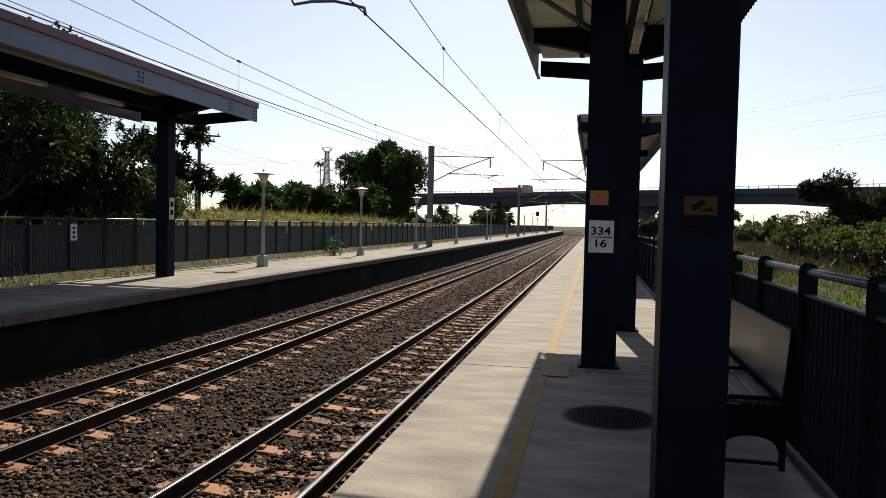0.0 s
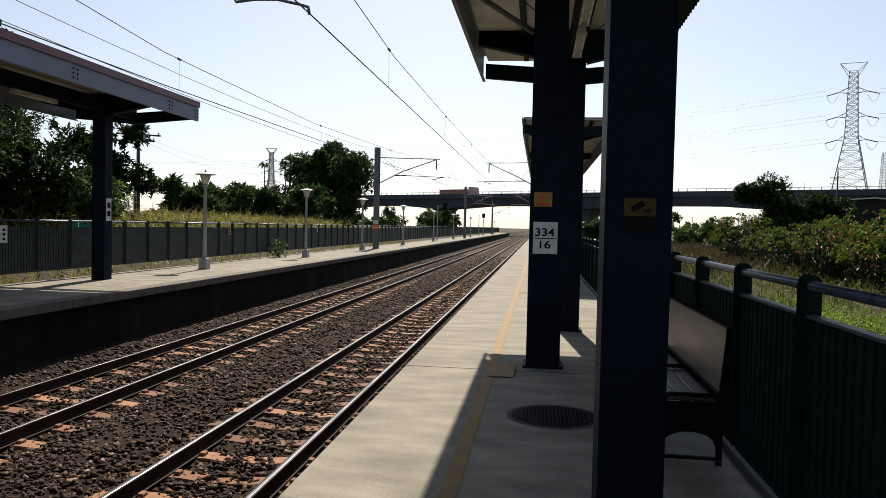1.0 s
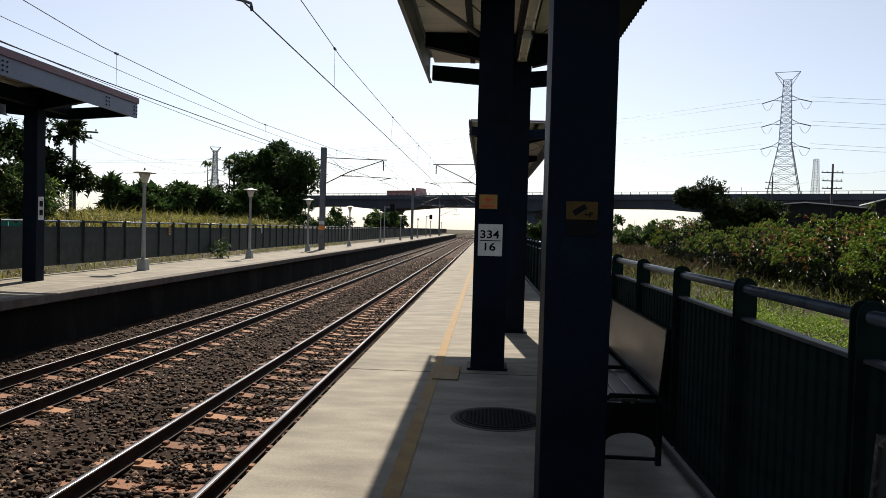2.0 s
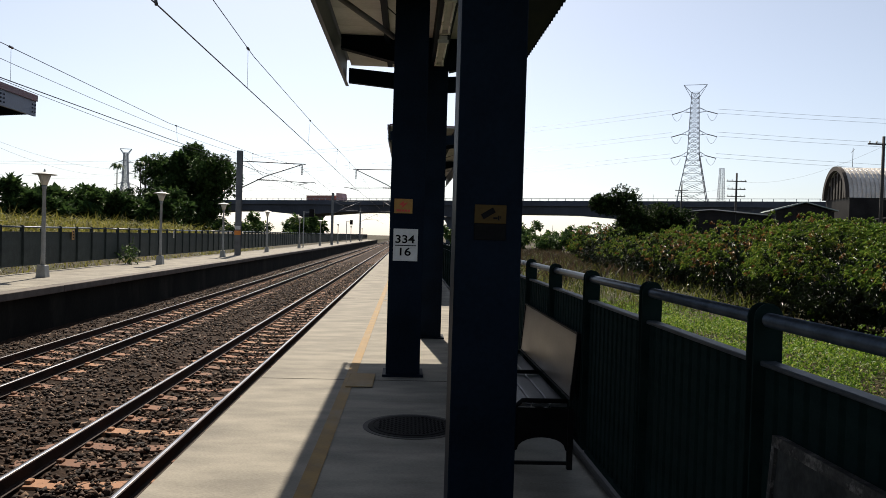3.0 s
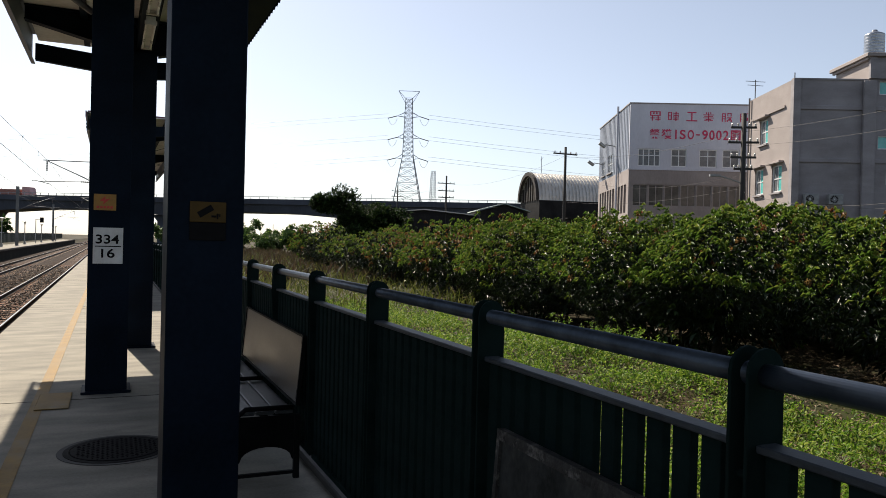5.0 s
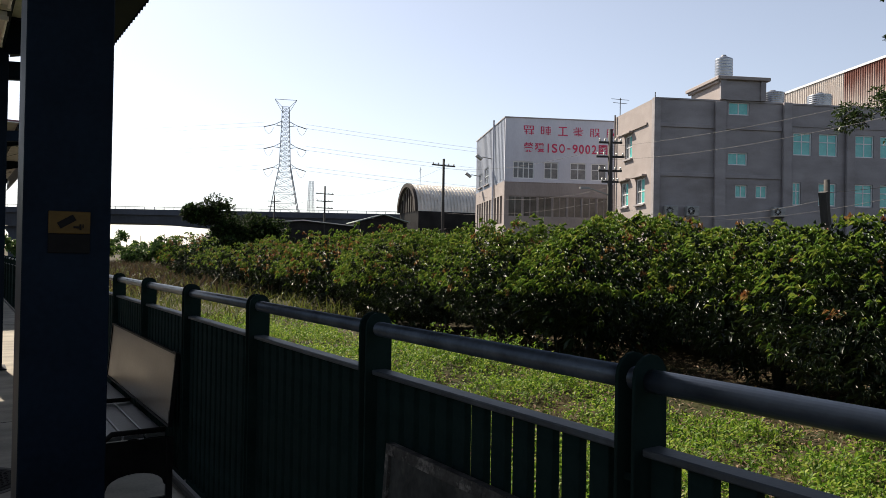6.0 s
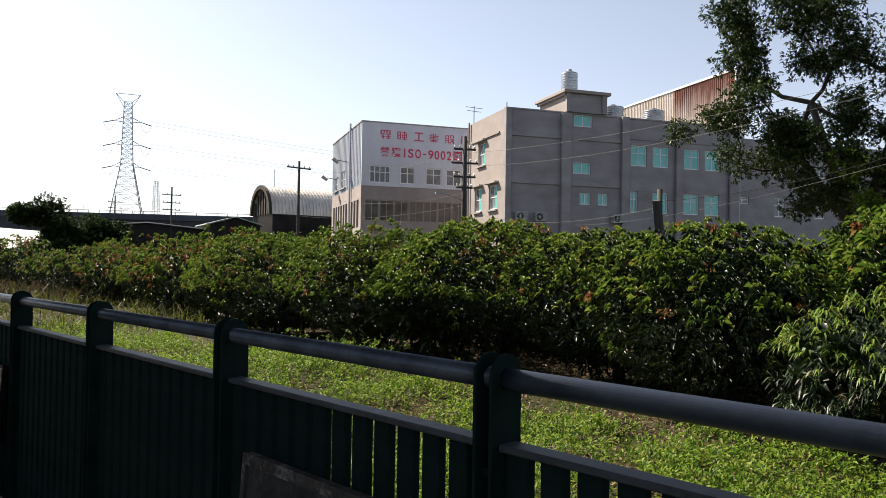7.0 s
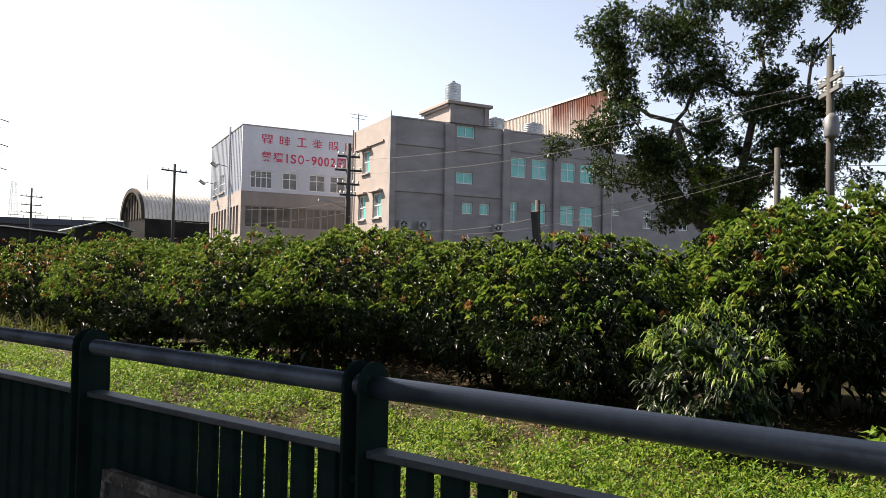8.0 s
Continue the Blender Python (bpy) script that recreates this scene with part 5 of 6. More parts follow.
def make_arch_hall():
    h = thing("arched_hall", (62.0, 97.0, 0), "arched tin-roofed hall with a ribbed vault", "building", "", -12)
    n = 18
    ribs = Shape()
    y0, r, z0 = 0.0, 4.3, 8.3

    def curve(rad):
        return [(rad * math.cos(math.pi * i / n), z0 + rad * 1.0 * math.sin(math.pi * i / n)) for i in range(n + 1)]

    for k in range(45):
        x = 0.2 + 0.55 * k
        o, i = curve(r + 0.12), curve(r)
        ribs.prism(o + i[::-1], x, x + 0.3, "x")
    tagged(part("vault_ribs", ribs, ROOF_TIN, h), kind="stuff")
    part("vault", Shape().prism(curve(r) + curve(r - 0.12)[::-1], 0, 25, "x"), ROOF_TIN, h)
    part("end_wall", Shape().prism(curve(r - 0.13), 0.5, 0.7, "x"), DARK_TIN, h)
    for k in range(-3, 4):
        y = k * 1.12
        part("end_fin", Shape().box(0.1, y - 0.25, z0, 0.49, y + 0.25, z0 + math.sqrt(max(1, (r - 0.3) ** 2 - y * y)) - 0.2), GABLE_BROWN, h)
    part("end_arch", Shape().prism(curve(r + 0.25) + curve(r - 0.35)[::-1], -0.35, 0.1, "x"), GABLE_BROWN, h)
    part("side_wall", Shape().box(0.2, -4.5, -1, 25, -4.1, z0).box(0.2, 4.1, -1, 25, 4.5, z0).box(0.2, -4.09, -1, 0.5, 4.09, z0), DARK_TIN, h)
    d = [(1.9 * math.cos(math.pi * i / 12), 8.2 + 1.9 * math.sin(math.pi * i / 12)) for i in range(13)]
    part("dormer", Shape().prism([(a + 14.5, b) for a, b in d] + [(12.6, 6), (16.4, 6)], -5.6, -2.5), DARK_TIN, h)
    part("vent", Shape().lathe([(0.5, 12.3), (0.5, 13.5), (1.1, 13.6), (1.1, 13.9), (0.2, 14.2)], 12, (14, 0, -0.3)), MAST_M, h)
    part("aerial", Shape().tube([(2, 0, 12.8), (2, 0, 15.5)], 0.04, 5).tube([(2, -0.6, 15.2), (2, 0.6, 14.9)], 0.03, 5), MAST_M, h)


def make_shed(at, turn, w, d, wall, ridge, roof, label, mat):
    h = thing("shed", at, label, "shed", "low sheds", turn)
    part("wall", Shape().box(0, 0, 0, w, 0.2, wall).box(0, d - 0.2, 0, w, d, wall).box(0, 0.2, 0, 0.2, d - 0.2, wall).box(w - 0.2, 0.2, 0, w, d - 0.2, wall), mat, h)
    part("roof", Shape().prism([(-0.4, wall + 0.01), (w / 2, ridge), (w + 0.4, wall + 0.01), (w + 0.4, wall + 0.15), (w / 2, ridge + 0.15), (-0.4, wall + 0.15)], -0.4, d + 0.4), roof, h)
    for y in (0.02, d - 0.2):
        part("gable", Shape().prism([(0.2, wall), (w - 0.2, wall), (w / 2, ridge - 0.15)], y, y + 0.18), mat, h)


make_grey_building()
make_aerial(0.14, 6.9, 13.05, 1.5, 2)
make_aerial(0.2, 0.2, 13.161, 0.4, 0)
for u in (0.75, 2.35):
    make_ac(u, 4.65)
make_ac(9.0, 4.75)
make_tank(6.6, 2.4, 14.86, 0.66, 1.5)
make_tank(11.3, 3.5, 13.1, 0.9, 1.1)
make_tank(15.3, 3.5, 13.1, 0.9, 1.1)
make_white_building()
make_rust_hall()
make_arch_hall()
make_shed((51.0, 92.0, -1), -17, 7, 9, 7.2, 8.3, GREEN_TIN, "small shed with a green-grey tin roof", DARK_TIN)
make_shed((38.0, 101.0, -1), -20, 15, 10, 6.6, 7.3, ROOF_TIN, "long low shed with a pale roof", DARK_TIN)
make_shed((57.0, 78.0, -1), -20, 17, 8, 6.0, 7.2, DARK_TIN, "dark low shed before the arched hall", DARK_TIN)
make_shed((-29.0, 24.0, 0.6), 10, 7, 7, 2.6, 3.8, ROOF_TIN, "small hut with a grey roof among the trees", DARK_TIN)


# ---- overpass ----
def make_overpass():
    o = thing("overpass", (-29.0, 211.5, 0), "long grey concrete road overpass across the railway", "overpass", "", math.degrees(math.atan2(-0.52, 0.854)))
    s = Shape()
    n = 64
    xs = [-110 + 260 * i / n for i in range(n + 1)]

    def low(x):
        k = abs(((x + 24) % 48) - 24) / 24
        return 6.5 + 1.1 * min(1, k * 1.5)

    for x0, x1 in zip(xs[:-1], xs[1:]):
        a, b = low(x0), low(x1)
        s.raw([(x0, 1.2, a), (x1, 1.2, b), (x1, 10.8, b), (x0, 10.8, a), (x0, 0.6, 9.5), (x1, 0.6, 9.5), (x1, 11.4, 9.5), (x0, 11.4, 9.5)], [(0, 1, 2, 3), (0, 1, 5, 4), (3, 2, 6, 7)])
    part("girder", s.mesh("girder", weld=True), OVERPASS_M, o)
    part("deck", Shape().box(-110, 0, 9.5, 150, 12, 9.8), OVERPASS_M, o)
    for y in (0.0, 11.7):
        part("parapet", Shape().box(-110, y, 9.803, 150, y + 0.3, 10.75), OVERPASS_M, o)
    for y in (0.15, 11.85):
        part("guard_rail", Shape().box(-110, y - 0.05, 11.25, 150, y + 0.05, 11.35), GALV, o)
    post = Shape().box(-0.06, -0.05, 10.753, 0.06, 0.05, 11.25).mesh("rail_post")
    for k in range(120):
        part("rail_post", post, GALV, o, m=pose(-109 + 2.15 * k, 0.15, 0))
    for x in (-96, -48, 0, 48, 96, 144):
        part("pier", Shape().prism([(x - 1.2, -1.2), (x + 1.2, -1.2), (x + 1.2, 5.0), (x + 2.6, 6.6), (x - 2.6, 6.6), (x - 1.2, 5.0)], 3, 9), OVERPASS_M, o)
    for k, x in enumerate((-85, -40, 8, 52, 98)):
        lp = part("lamp_post", Shape().tube([(x, 11.9, 10.7), (x, 11.9, 13.0)], 0.05, 6), GALV, o)
    truck = new("lorry")
    truck.matrix_basis = o.matrix_basis @ pose(8.5, 3.2, 9.8)
    tagged(truck, "lorry with a long red-brown trailer on the overpass", "lorry")
    part("trailer", Shape().box(-8.6, 0, 1.0, 1.6, 2.4, 2.5), material("faded red-brown trailer", (0.2, 0.07, 0.05), (0.32, 0.13, 0.1), 0.6, scale=1), truck, bevel=0.05)
    part("cab", Shape().prism([(2.1, 0.6), (4.4, 0.6), (4.4, 1.9), (4.0, 3.1), (2.1, 3.2)], 0.05, 2.35), material("faded pink cab paint", (0.4, 0.2, 0.2), (0.55, 0.32, 0.3), 0.4, scale=1), truck, bevel=0.05)
    part("chassis", Shape().box(-8.4, 0.5, 0.6, 4.2, 1.9, 0.98), BLACK_M, truck)
    for x in (-7.5, -6.3, -5.1, 0.6, 3.5):
        for y in (0.25, 2.15):
            part("wheel", Shape().tube([(x, y - 0.15, 0.5), (x, y + 0.15, 0.5)], 0.5, 14), BLACK_M, truck)


make_overpass()


# ---- pylons and poles ----
def make_pylon(at, h, label, turn=0.0, arms=True, thick=0.13):
    p = thing("pylon", at, label, "pylon", "pylons", turn)
    body = Shape()

    def half(z):
        k = z / h
        return (0.148 - 0.113 * min(1, k / 0.62)) * h if k < 0.62 else (0.035 - 0.013 * (k - 0.62) / 0.38) * h

    levels = [0, 0.12, 0.22, 0.31, 0.38, 0.44, 0.49, 0.54, 0.58, 0.62] + [0.62 + 0.0317 * i for i in range(1, 13)]
    for a, b in zip(levels[:-1], levels[1:]):
        za, zb = a * h, b * h
        wa, wb = half(za), half(zb)
        ca = [(-wa, -wa), (wa, -wa), (wa, wa), (-wa, wa)]
        cb = [(-wb, -wb), (wb, -wb), (wb, wb), (-wb, wb)]
        for i in range(4):
            j = (i + 1) % 4
            body.beam((*ca[i], za), (*cb[i], zb), thick * 1.3)
            body.beam((*ca[i], za), (*cb[j], zb), thick * 0.7)
            body.beam((*ca[j], za), (*cb[i], zb), thick * 0.7)
            body.beam((*cb[i], zb), (*cb[j], zb), thick * 0.7)
    part("lattice", body, GALV, p, "galvanised steel lattice")
    if arms:
        for zf in (0.60, 0.735, 0.877):
            z = zf * h
            arm = Shape()
            for s in (-1, 1):
                for y in (-0.5, 0.5):
                    arm.beam((s * half(z), y, z), (s * 0.075 * h, 0, z + 0.3), thick * 0.8)
                    arm.beam((s * half(z), y, z + 0.03 * h), (s * 0.075 * h, 0, z + 0.3), thick * 0.8)
                arm.beam((s * 0.05 * h, -0.2, z + 0.1), (s * 0.05 * h, 0.2, z + 0.8), thick * 0.6)
            part("cross_arm", arm, GALV, p)
            for s in (-1, 1):
                part("insulator", Shape().tube([(s * 0.075 * h, 0, z + 0.3), (s * 0.135 * h, 0, z - 0.5)], 0.13, 6), INSUL, p)
                loop = [(s * (0.135 - 0.06 * i / 8) * h, 0, z - 0.5 - 2.0 * (1 - (i / 4 - 1) ** 2)) for i in range(9)]
                part("jumper", Shape().tube(loop, 0.05, 5), POWER_M, p)
        top = Shape()
        for s in (-1, 1):
            top.beam((s * half(h), 0, h), (s * 0.07 * h, 0, h * 1.05), thick)
            top.beam((s * half(h * 0.97), 0, h * 0.97), (s * 0.07 * h, 0, h * 1.05), thick)
        top.beam((-0.07 * h, 0, h * 1.05), (0.07 * h, 0, h * 1.05), thick)
        part("earth_peak", top, GALV, p)
    return p


make_pylon((86.0, 211, -1), 47.0, "tall galvanised lattice power pylon beyond the overpass", -20)
make_pylon((208.3, 474.2, -1), 52.8, "slender distant lattice pylon", 0, False)
make_pylon((-152.4, 408.4, -1), 43.0, "distant lattice pylon in the haze", 10, True, 0.32)


def sagging(a, b, sag, n=14):
    a, b = Vector(a), Vector(b)
    return [a.lerp(b, i / n) - Vector((0, 0, sag * (1 - (2 * i / n - 1) ** 2))) for i in range(n + 1)]


for k, zf in enumerate((26.9, 33.2, 39.9)):
    for s in (-1, 1):
        c, d = math.cos(radians(-20)), math.sin(radians(-20))
        x, y = 86.0 + s * 6.3 * c, 211 + s * 6.3 * d
        for off in (0.0, 1.2):
            if s < 0:
                make_wire("power_line", sagging((x, y, zf + off), (x - 330, y + 190, zf + off - 6), 7), 0.034, POWER_M, "pale high-voltage conductor from the pylon", "power line", "power lines")
            else:
                make_wire("power_line", sagging((x, y, zf + off), (x + 330, y - 60, zf + off + 2), 6), 0.034, POWER_M, "pale high-voltage conductor from the pylon", "power line", "power lines")


def make_pole(at, h, mat, label, arms=(), r=0.15, turn=30.0):
    p = thing("utility_pole", at, label, "utility pole", "utility poles", turn)
    part("post", Shape().tube([(0, 0, 0), (0, 0, h * 0.5), (0, 0, h)], [r, r * 0.88, r * 0.72], 12), mat, p, smooth=True)
    for z, w in arms:
        arm = part("crossarm", Shape().box(-w, -0.06, z, w, 0.06, z + 0.12), mat if mat is WOOD_POLE else MAST_M, p)
        for k in (-0.9, -0.45, 0.45, 0.9):
            part("insulator", Shape().lathe([(0.02, 0), (0.07, 0.05), (0.05, 0.1), (0.07, 0.14), (0.02, 0.2)], 8, (k * w, 0, z + 0.12)), LAMP_GLASS, arm)
    return p


make_pole((41.0, 55.2, -1), 11.7, WOOD_POLE, "dark utility pole with a crossarm", [(11.0, 1.3)], 0.16, 0)
pole_dark = make_pole((37.0, 30.0, -1), 10.7, WOOD_POLE, "dark utility pole with crossarms beside the grey building", [(9.8, 0.75), (8.9, 0.9), (8.0, 0.75), (7.3, 0.55)], 0.19, -30)
part("street_light", Shape().tube([(0, 0, 6.5), (-1.4, -0.3, 6.9)], 0.04, 6).box(-2.0, -0.42, 6.85, -1.4, -0.2, 6.98), LAMP_POST, pole_dark, "grey street-light head")
make_pole((48.0, 97.5, -1), 12.5, WOOD_POLE, "dark utility pole with three crossarms", [(11.3, 1.4), (10.2, 1.3), (9.2, 1.3)], 0.17, 0)
make_pole((60.0, 150.0, -1), 15.0, WOOD_POLE, "dark utility pole near the overpass", [(13.6, 1.4), (12.4, 1.4)], 0.18, 0)
big = make_pole((28.4, 0.74, -1), 9.6, CONC_POLE, "concrete utility pole with transformer beside the tree", [(8.75, 0.9), (8.4, 0.8)], 0.15, 30)
part("transformer", Shape().lathe([(0.20, 6.95), (0.22, 7.0), (0.22, 7.55), (0.15, 7.63), (0.07, 7.72)], 16, (-0.3, 0.08, 0)), MAST_M, big, "grey transformer can", smooth=True)
part("top_pin", Shape().tube([(0, 0, 9.55), (0, 0, 10.2)], 0.05, 6), MAST_M, big)
make_pole((27.3, 2.07, -1), 6.62, CONC_POLE, "short bare concrete pole stub", [], 0.12)
stub = make_pole((24.5, 9.1, -1), 5.0, WOOD_POLE, "short dark leaning pole stub above the bushes", [], 0.12)
part("bracket", Shape().beam((-0.1, 0, 3.6), (-0.35, 0.1, 4.6), 0.22), WOOD_POLE, stub)
make_pole((-28.6, 50.2, 0.5), 7.8, WOOD_POLE, "dark utility pole behind the far fence", [(7.45, 1.6), (7.0, 1.2)], 0.17, 30)
make_pole((-26.8, 46.7, 0.5), 4.0, WOOD_POLE, "short dark pole behind the far fence", [], 0.13, 40)
make_pole((-32.0, 95.0, 0.5), 10.5, WOOD_POLE, "dark utility pole among the far trees", [(9.6, 1.2), (8.6, 1.0)], 0.16, 10)
for k in range(9):
    make_pole((28 + 9 * k, 262 + 5 * (k % 3), -1), 8.5 - 0.3 * (k % 4), MAST_M, "thin far grey mast near the horizon", [], 0.12)

WIRES = [
    ((28.4, 0.74, 7.85), (37.0, 30.0, 8.6), 0.5), ((28.4, 1.05, 7.45), (37.2, 30.2, 7.8), 0.7), ((27.3, 2.07, 5.15), (24.5, 9.1, 3.6), 0.3),
    ((24.5, 9.1, 3.4), (37.0, 30.0, 5.0), 0.7), ((37.0, 30.0, 8.6), (41.0, 55.2, 9.8), 0.6), ((37.0, 30.0, 5.2), (41.0, 55.2, 5.6), 0.5),
    ((37.0, 30.0, 6.0), (42.5, 51.5, 7.0), 0.5), ((41.0, 55.2, 9.9), (48.0, 97.5, 10.4), 1.2), ((28.4, 0.74, 7.93), (36.0, -30.0, 9.2), 0.6),
    ((28.4, 0.5, 7.65), (36.0, -30.0, 8.8), 0.6), ((28.4, 0.74, 5.1), (36.0, -30.0, 5.6), 0.4), ((27.3, 2.07, 4.9), (46.0, 29.0, 4.3), 0.6),
    ((48.0, 97.5, 10.2), (60.0, 150.0, 13.0), 1.0), ((-28.6, 50.2, 8.0), (-32.0, 95.0, 9.4), 1.2), ((-28.6, 50.2, 7.7), (-32.0, 95.0, 9.0), 1.6), ((-28.6, 50.2, 8.0), (-16.0, -10.0, 8.0), 0.9),
]
for a, b, sag in WIRES:
    make_wire("utility_wire", sagging(a, b, sag), 0.008, WIRE_M, "thin dark service wire between utility poles", "utility wire", "utility wires")


# ---- plants ----
def mango_mesh(seed, n, r, h, per=11, length=0.21, young=0.16, red=0.02, simple=False):
    """Crown of drooping leaf whorls over an uneven, lobed shell that reaches near the ground."""
    rng = np.random.default_rng(seed)
    lobes = unit(rng.normal(0, 1, (9, 3)) * np.array([1, 1, 0.7]))
    amp = rng.uniform(-0.22, 0.42, 9)
    d = unit(rng.normal(0, 1, (n, 3)))
    d[:, 2] = np.abs(d[:, 2]) * 1.25 - 0.44
    d = unit(d)
    bump = 1 + (np.maximum(0, d @ lobes.T - 0.45) * amp[None] * 2.4).sum(1)
    depth = np.where(rng.random(n) < 0.72, rng.uniform(0.88, 1.06, n), rng.uniform(0.5, 0.88, n))
    p = d * (bump * depth)[:, None] * np.array([r, r, h * 0.56]) + np.array([0, 0, h * 0.47])
    p[:, 2] = np.maximum(p[:, 2], 0.25 + 0.5 * rng.random(n))
    u = np.clip((p[:, 2] / h - 0.08) / 0.5, 0, 1)
    p[:, :2] *= (0.46 + 0.54 * u * u * (3 - 2 * u))[:, None]
    kind = rng.random(n)
    # Bright whorls keep to the top: young shoots plus sunlight put into leaf colour.
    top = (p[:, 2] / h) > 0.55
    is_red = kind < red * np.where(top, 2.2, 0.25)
    is_bright = (~is_red) & (kind < red + young * np.where(top, 3.0, 0.06)) & (depth > 0.9)
    rest = ~(is_red | is_bright)
    axis = unit(d + np.array([0, 0, 0.35]))
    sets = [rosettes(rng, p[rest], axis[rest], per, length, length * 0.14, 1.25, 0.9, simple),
            rosettes(rng, p[is_bright] * 1.03, axis[is_bright], per, length * 1.05, length * 0.13, 1.5, 0.8, simple),
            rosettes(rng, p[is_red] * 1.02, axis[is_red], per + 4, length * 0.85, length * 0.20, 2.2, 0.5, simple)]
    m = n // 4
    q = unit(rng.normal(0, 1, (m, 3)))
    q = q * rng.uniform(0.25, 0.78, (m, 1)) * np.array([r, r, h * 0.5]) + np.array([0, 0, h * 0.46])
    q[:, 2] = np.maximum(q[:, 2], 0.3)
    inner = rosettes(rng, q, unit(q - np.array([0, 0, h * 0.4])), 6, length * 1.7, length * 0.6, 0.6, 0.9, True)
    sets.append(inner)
    return foliage("mango_crown", sets, [MANGO, MANGO_BRIGHT, MANGO_RED, MANGO])


def trunk_mesh(seed, h, r, limbs=6, spread=0.9):
    rng = random.Random(seed)
    s = Shape()
    s.tube([(0, 0, -0.1), (0.03, 0.02, h * 0.2), (0.0, 0.05, h * 0.4)], [r, r * 0.8, r * 0.7], 8)
    for k in range(limbs):
        a = 2 * math.pi * k / limbs + rng.uniform(-0.4, 0.4)
        e = spread * h * rng.uniform(0.35, 0.6)
        z = h * rng.uniform(0.55, 0.85)
        s.tube([(0, 0.03, h * rng.uniform(0.15, 0.38)), (e * 0.45 * math.cos(a), e * 0.45 * math.sin(a), z * 0.7), (e * math.cos(a), e * math.sin(a), z)], [r * 0.55, r * 0.35, r * 0.12], 6)
    return s.mesh("trunk", smooth=True)


def plant_mango(at, crown, trunk, turn, scale, label):
    t = thing("mango_tree", at, label, "tree", "mango orchard", turn)
    m = Matrix.Diagonal((scale, scale, scale, 1))
    part("trunk", trunk, BARK, t, m=m)
    part("crown", crown, None, t, m=m)


near_crowns = [mango_mesh(10 + k, 1750, 2.25, 3.3, 10, 0.165, simple=True, young=0.20 + 0.06 * k, red=0.012 + 0.006 * k) for k in range(4)]
far_crowns = [mango_mesh(30 + k, 430, 2.2, 3.3, 8, 0.26, 0.20 + 0.06 * k, 0.04 + 0.06 * k, True) for k in range(2)]
mango_trunks = [trunk_mesh(40 + k, 3.0, 0.13) for k in range(2)]
orchard = random.Random(11)
LABELS = ("dense dark green mango tree with drooping leaves", "mango tree with yellow-green young and sunlit leaves on top", "mango tree with some red-brown leaf flushes")
for row in range(3):
    for k in range(-3, 17):
        y = -1.2 + 3.35 * k + (1.6 if row % 2 else 0) + orchard.uniform(-0.5, 0.5)
        x = 14.9 + 4.0 * row + orchard.uniform(-0.9, 0.9) + 0.075 * max(0, y - 8)
        if row == 0 and k in (-1, 0):
            x += 1.6
        if row >= 2 and (k < -1):
            continue
        if math.hypot(x - 32, y - 2) < 2.5 or math.hypot(x - 34, y - 6) < 2 or x > 34:
            continue
        far = y > 19 or row >= 2
        i = orchard.randrange(2 if far else 4)
        if y < 3 and not far:
            i = i // 2
        s = orchard.uniform(0.74, 1.0) * (1.10 if y < 0.5 else 0.93 if y < 8 else 1.0)
        plant_mango((x, y, -0.95), (far_crowns if far else near_crowns)[i], mango_trunks[k % 2], orchard.uniform(0, 360), s, LABELS[min(2, i)])

sapling_crown = mango_mesh(77, 230, 0.9, 2.0, 11, 0.185, 0.3, 0.0)
sp = thing("mango_sapling", (12.65, -0.2, -0.95), "young bright green mango sapling with drooping leaves", "tree")
part("stem", trunk_mesh(78, 1.7, 0.035, 5), BARK, sp)
part("crown", sapling_crown, None, sp)
sp2 = thing("shrub", (11.2, 9.3, -0.95), "low bright green shrub at the orchard edge", "shrub", "shrubs")
part("leaves", foliage("shrub_leaves", [rosettes(np.random.default_rng(5), np.random.default_rng(6).normal(0, 1, (520, 3)) * np.array([0.75, 0.9, 0.16]) + np.array([0, 0, 0.42]), np.tile([0, 0, 1.0], (520, 1)), 7, 0.085, 0.036, 0.5)], [WEED]), None, sp2)


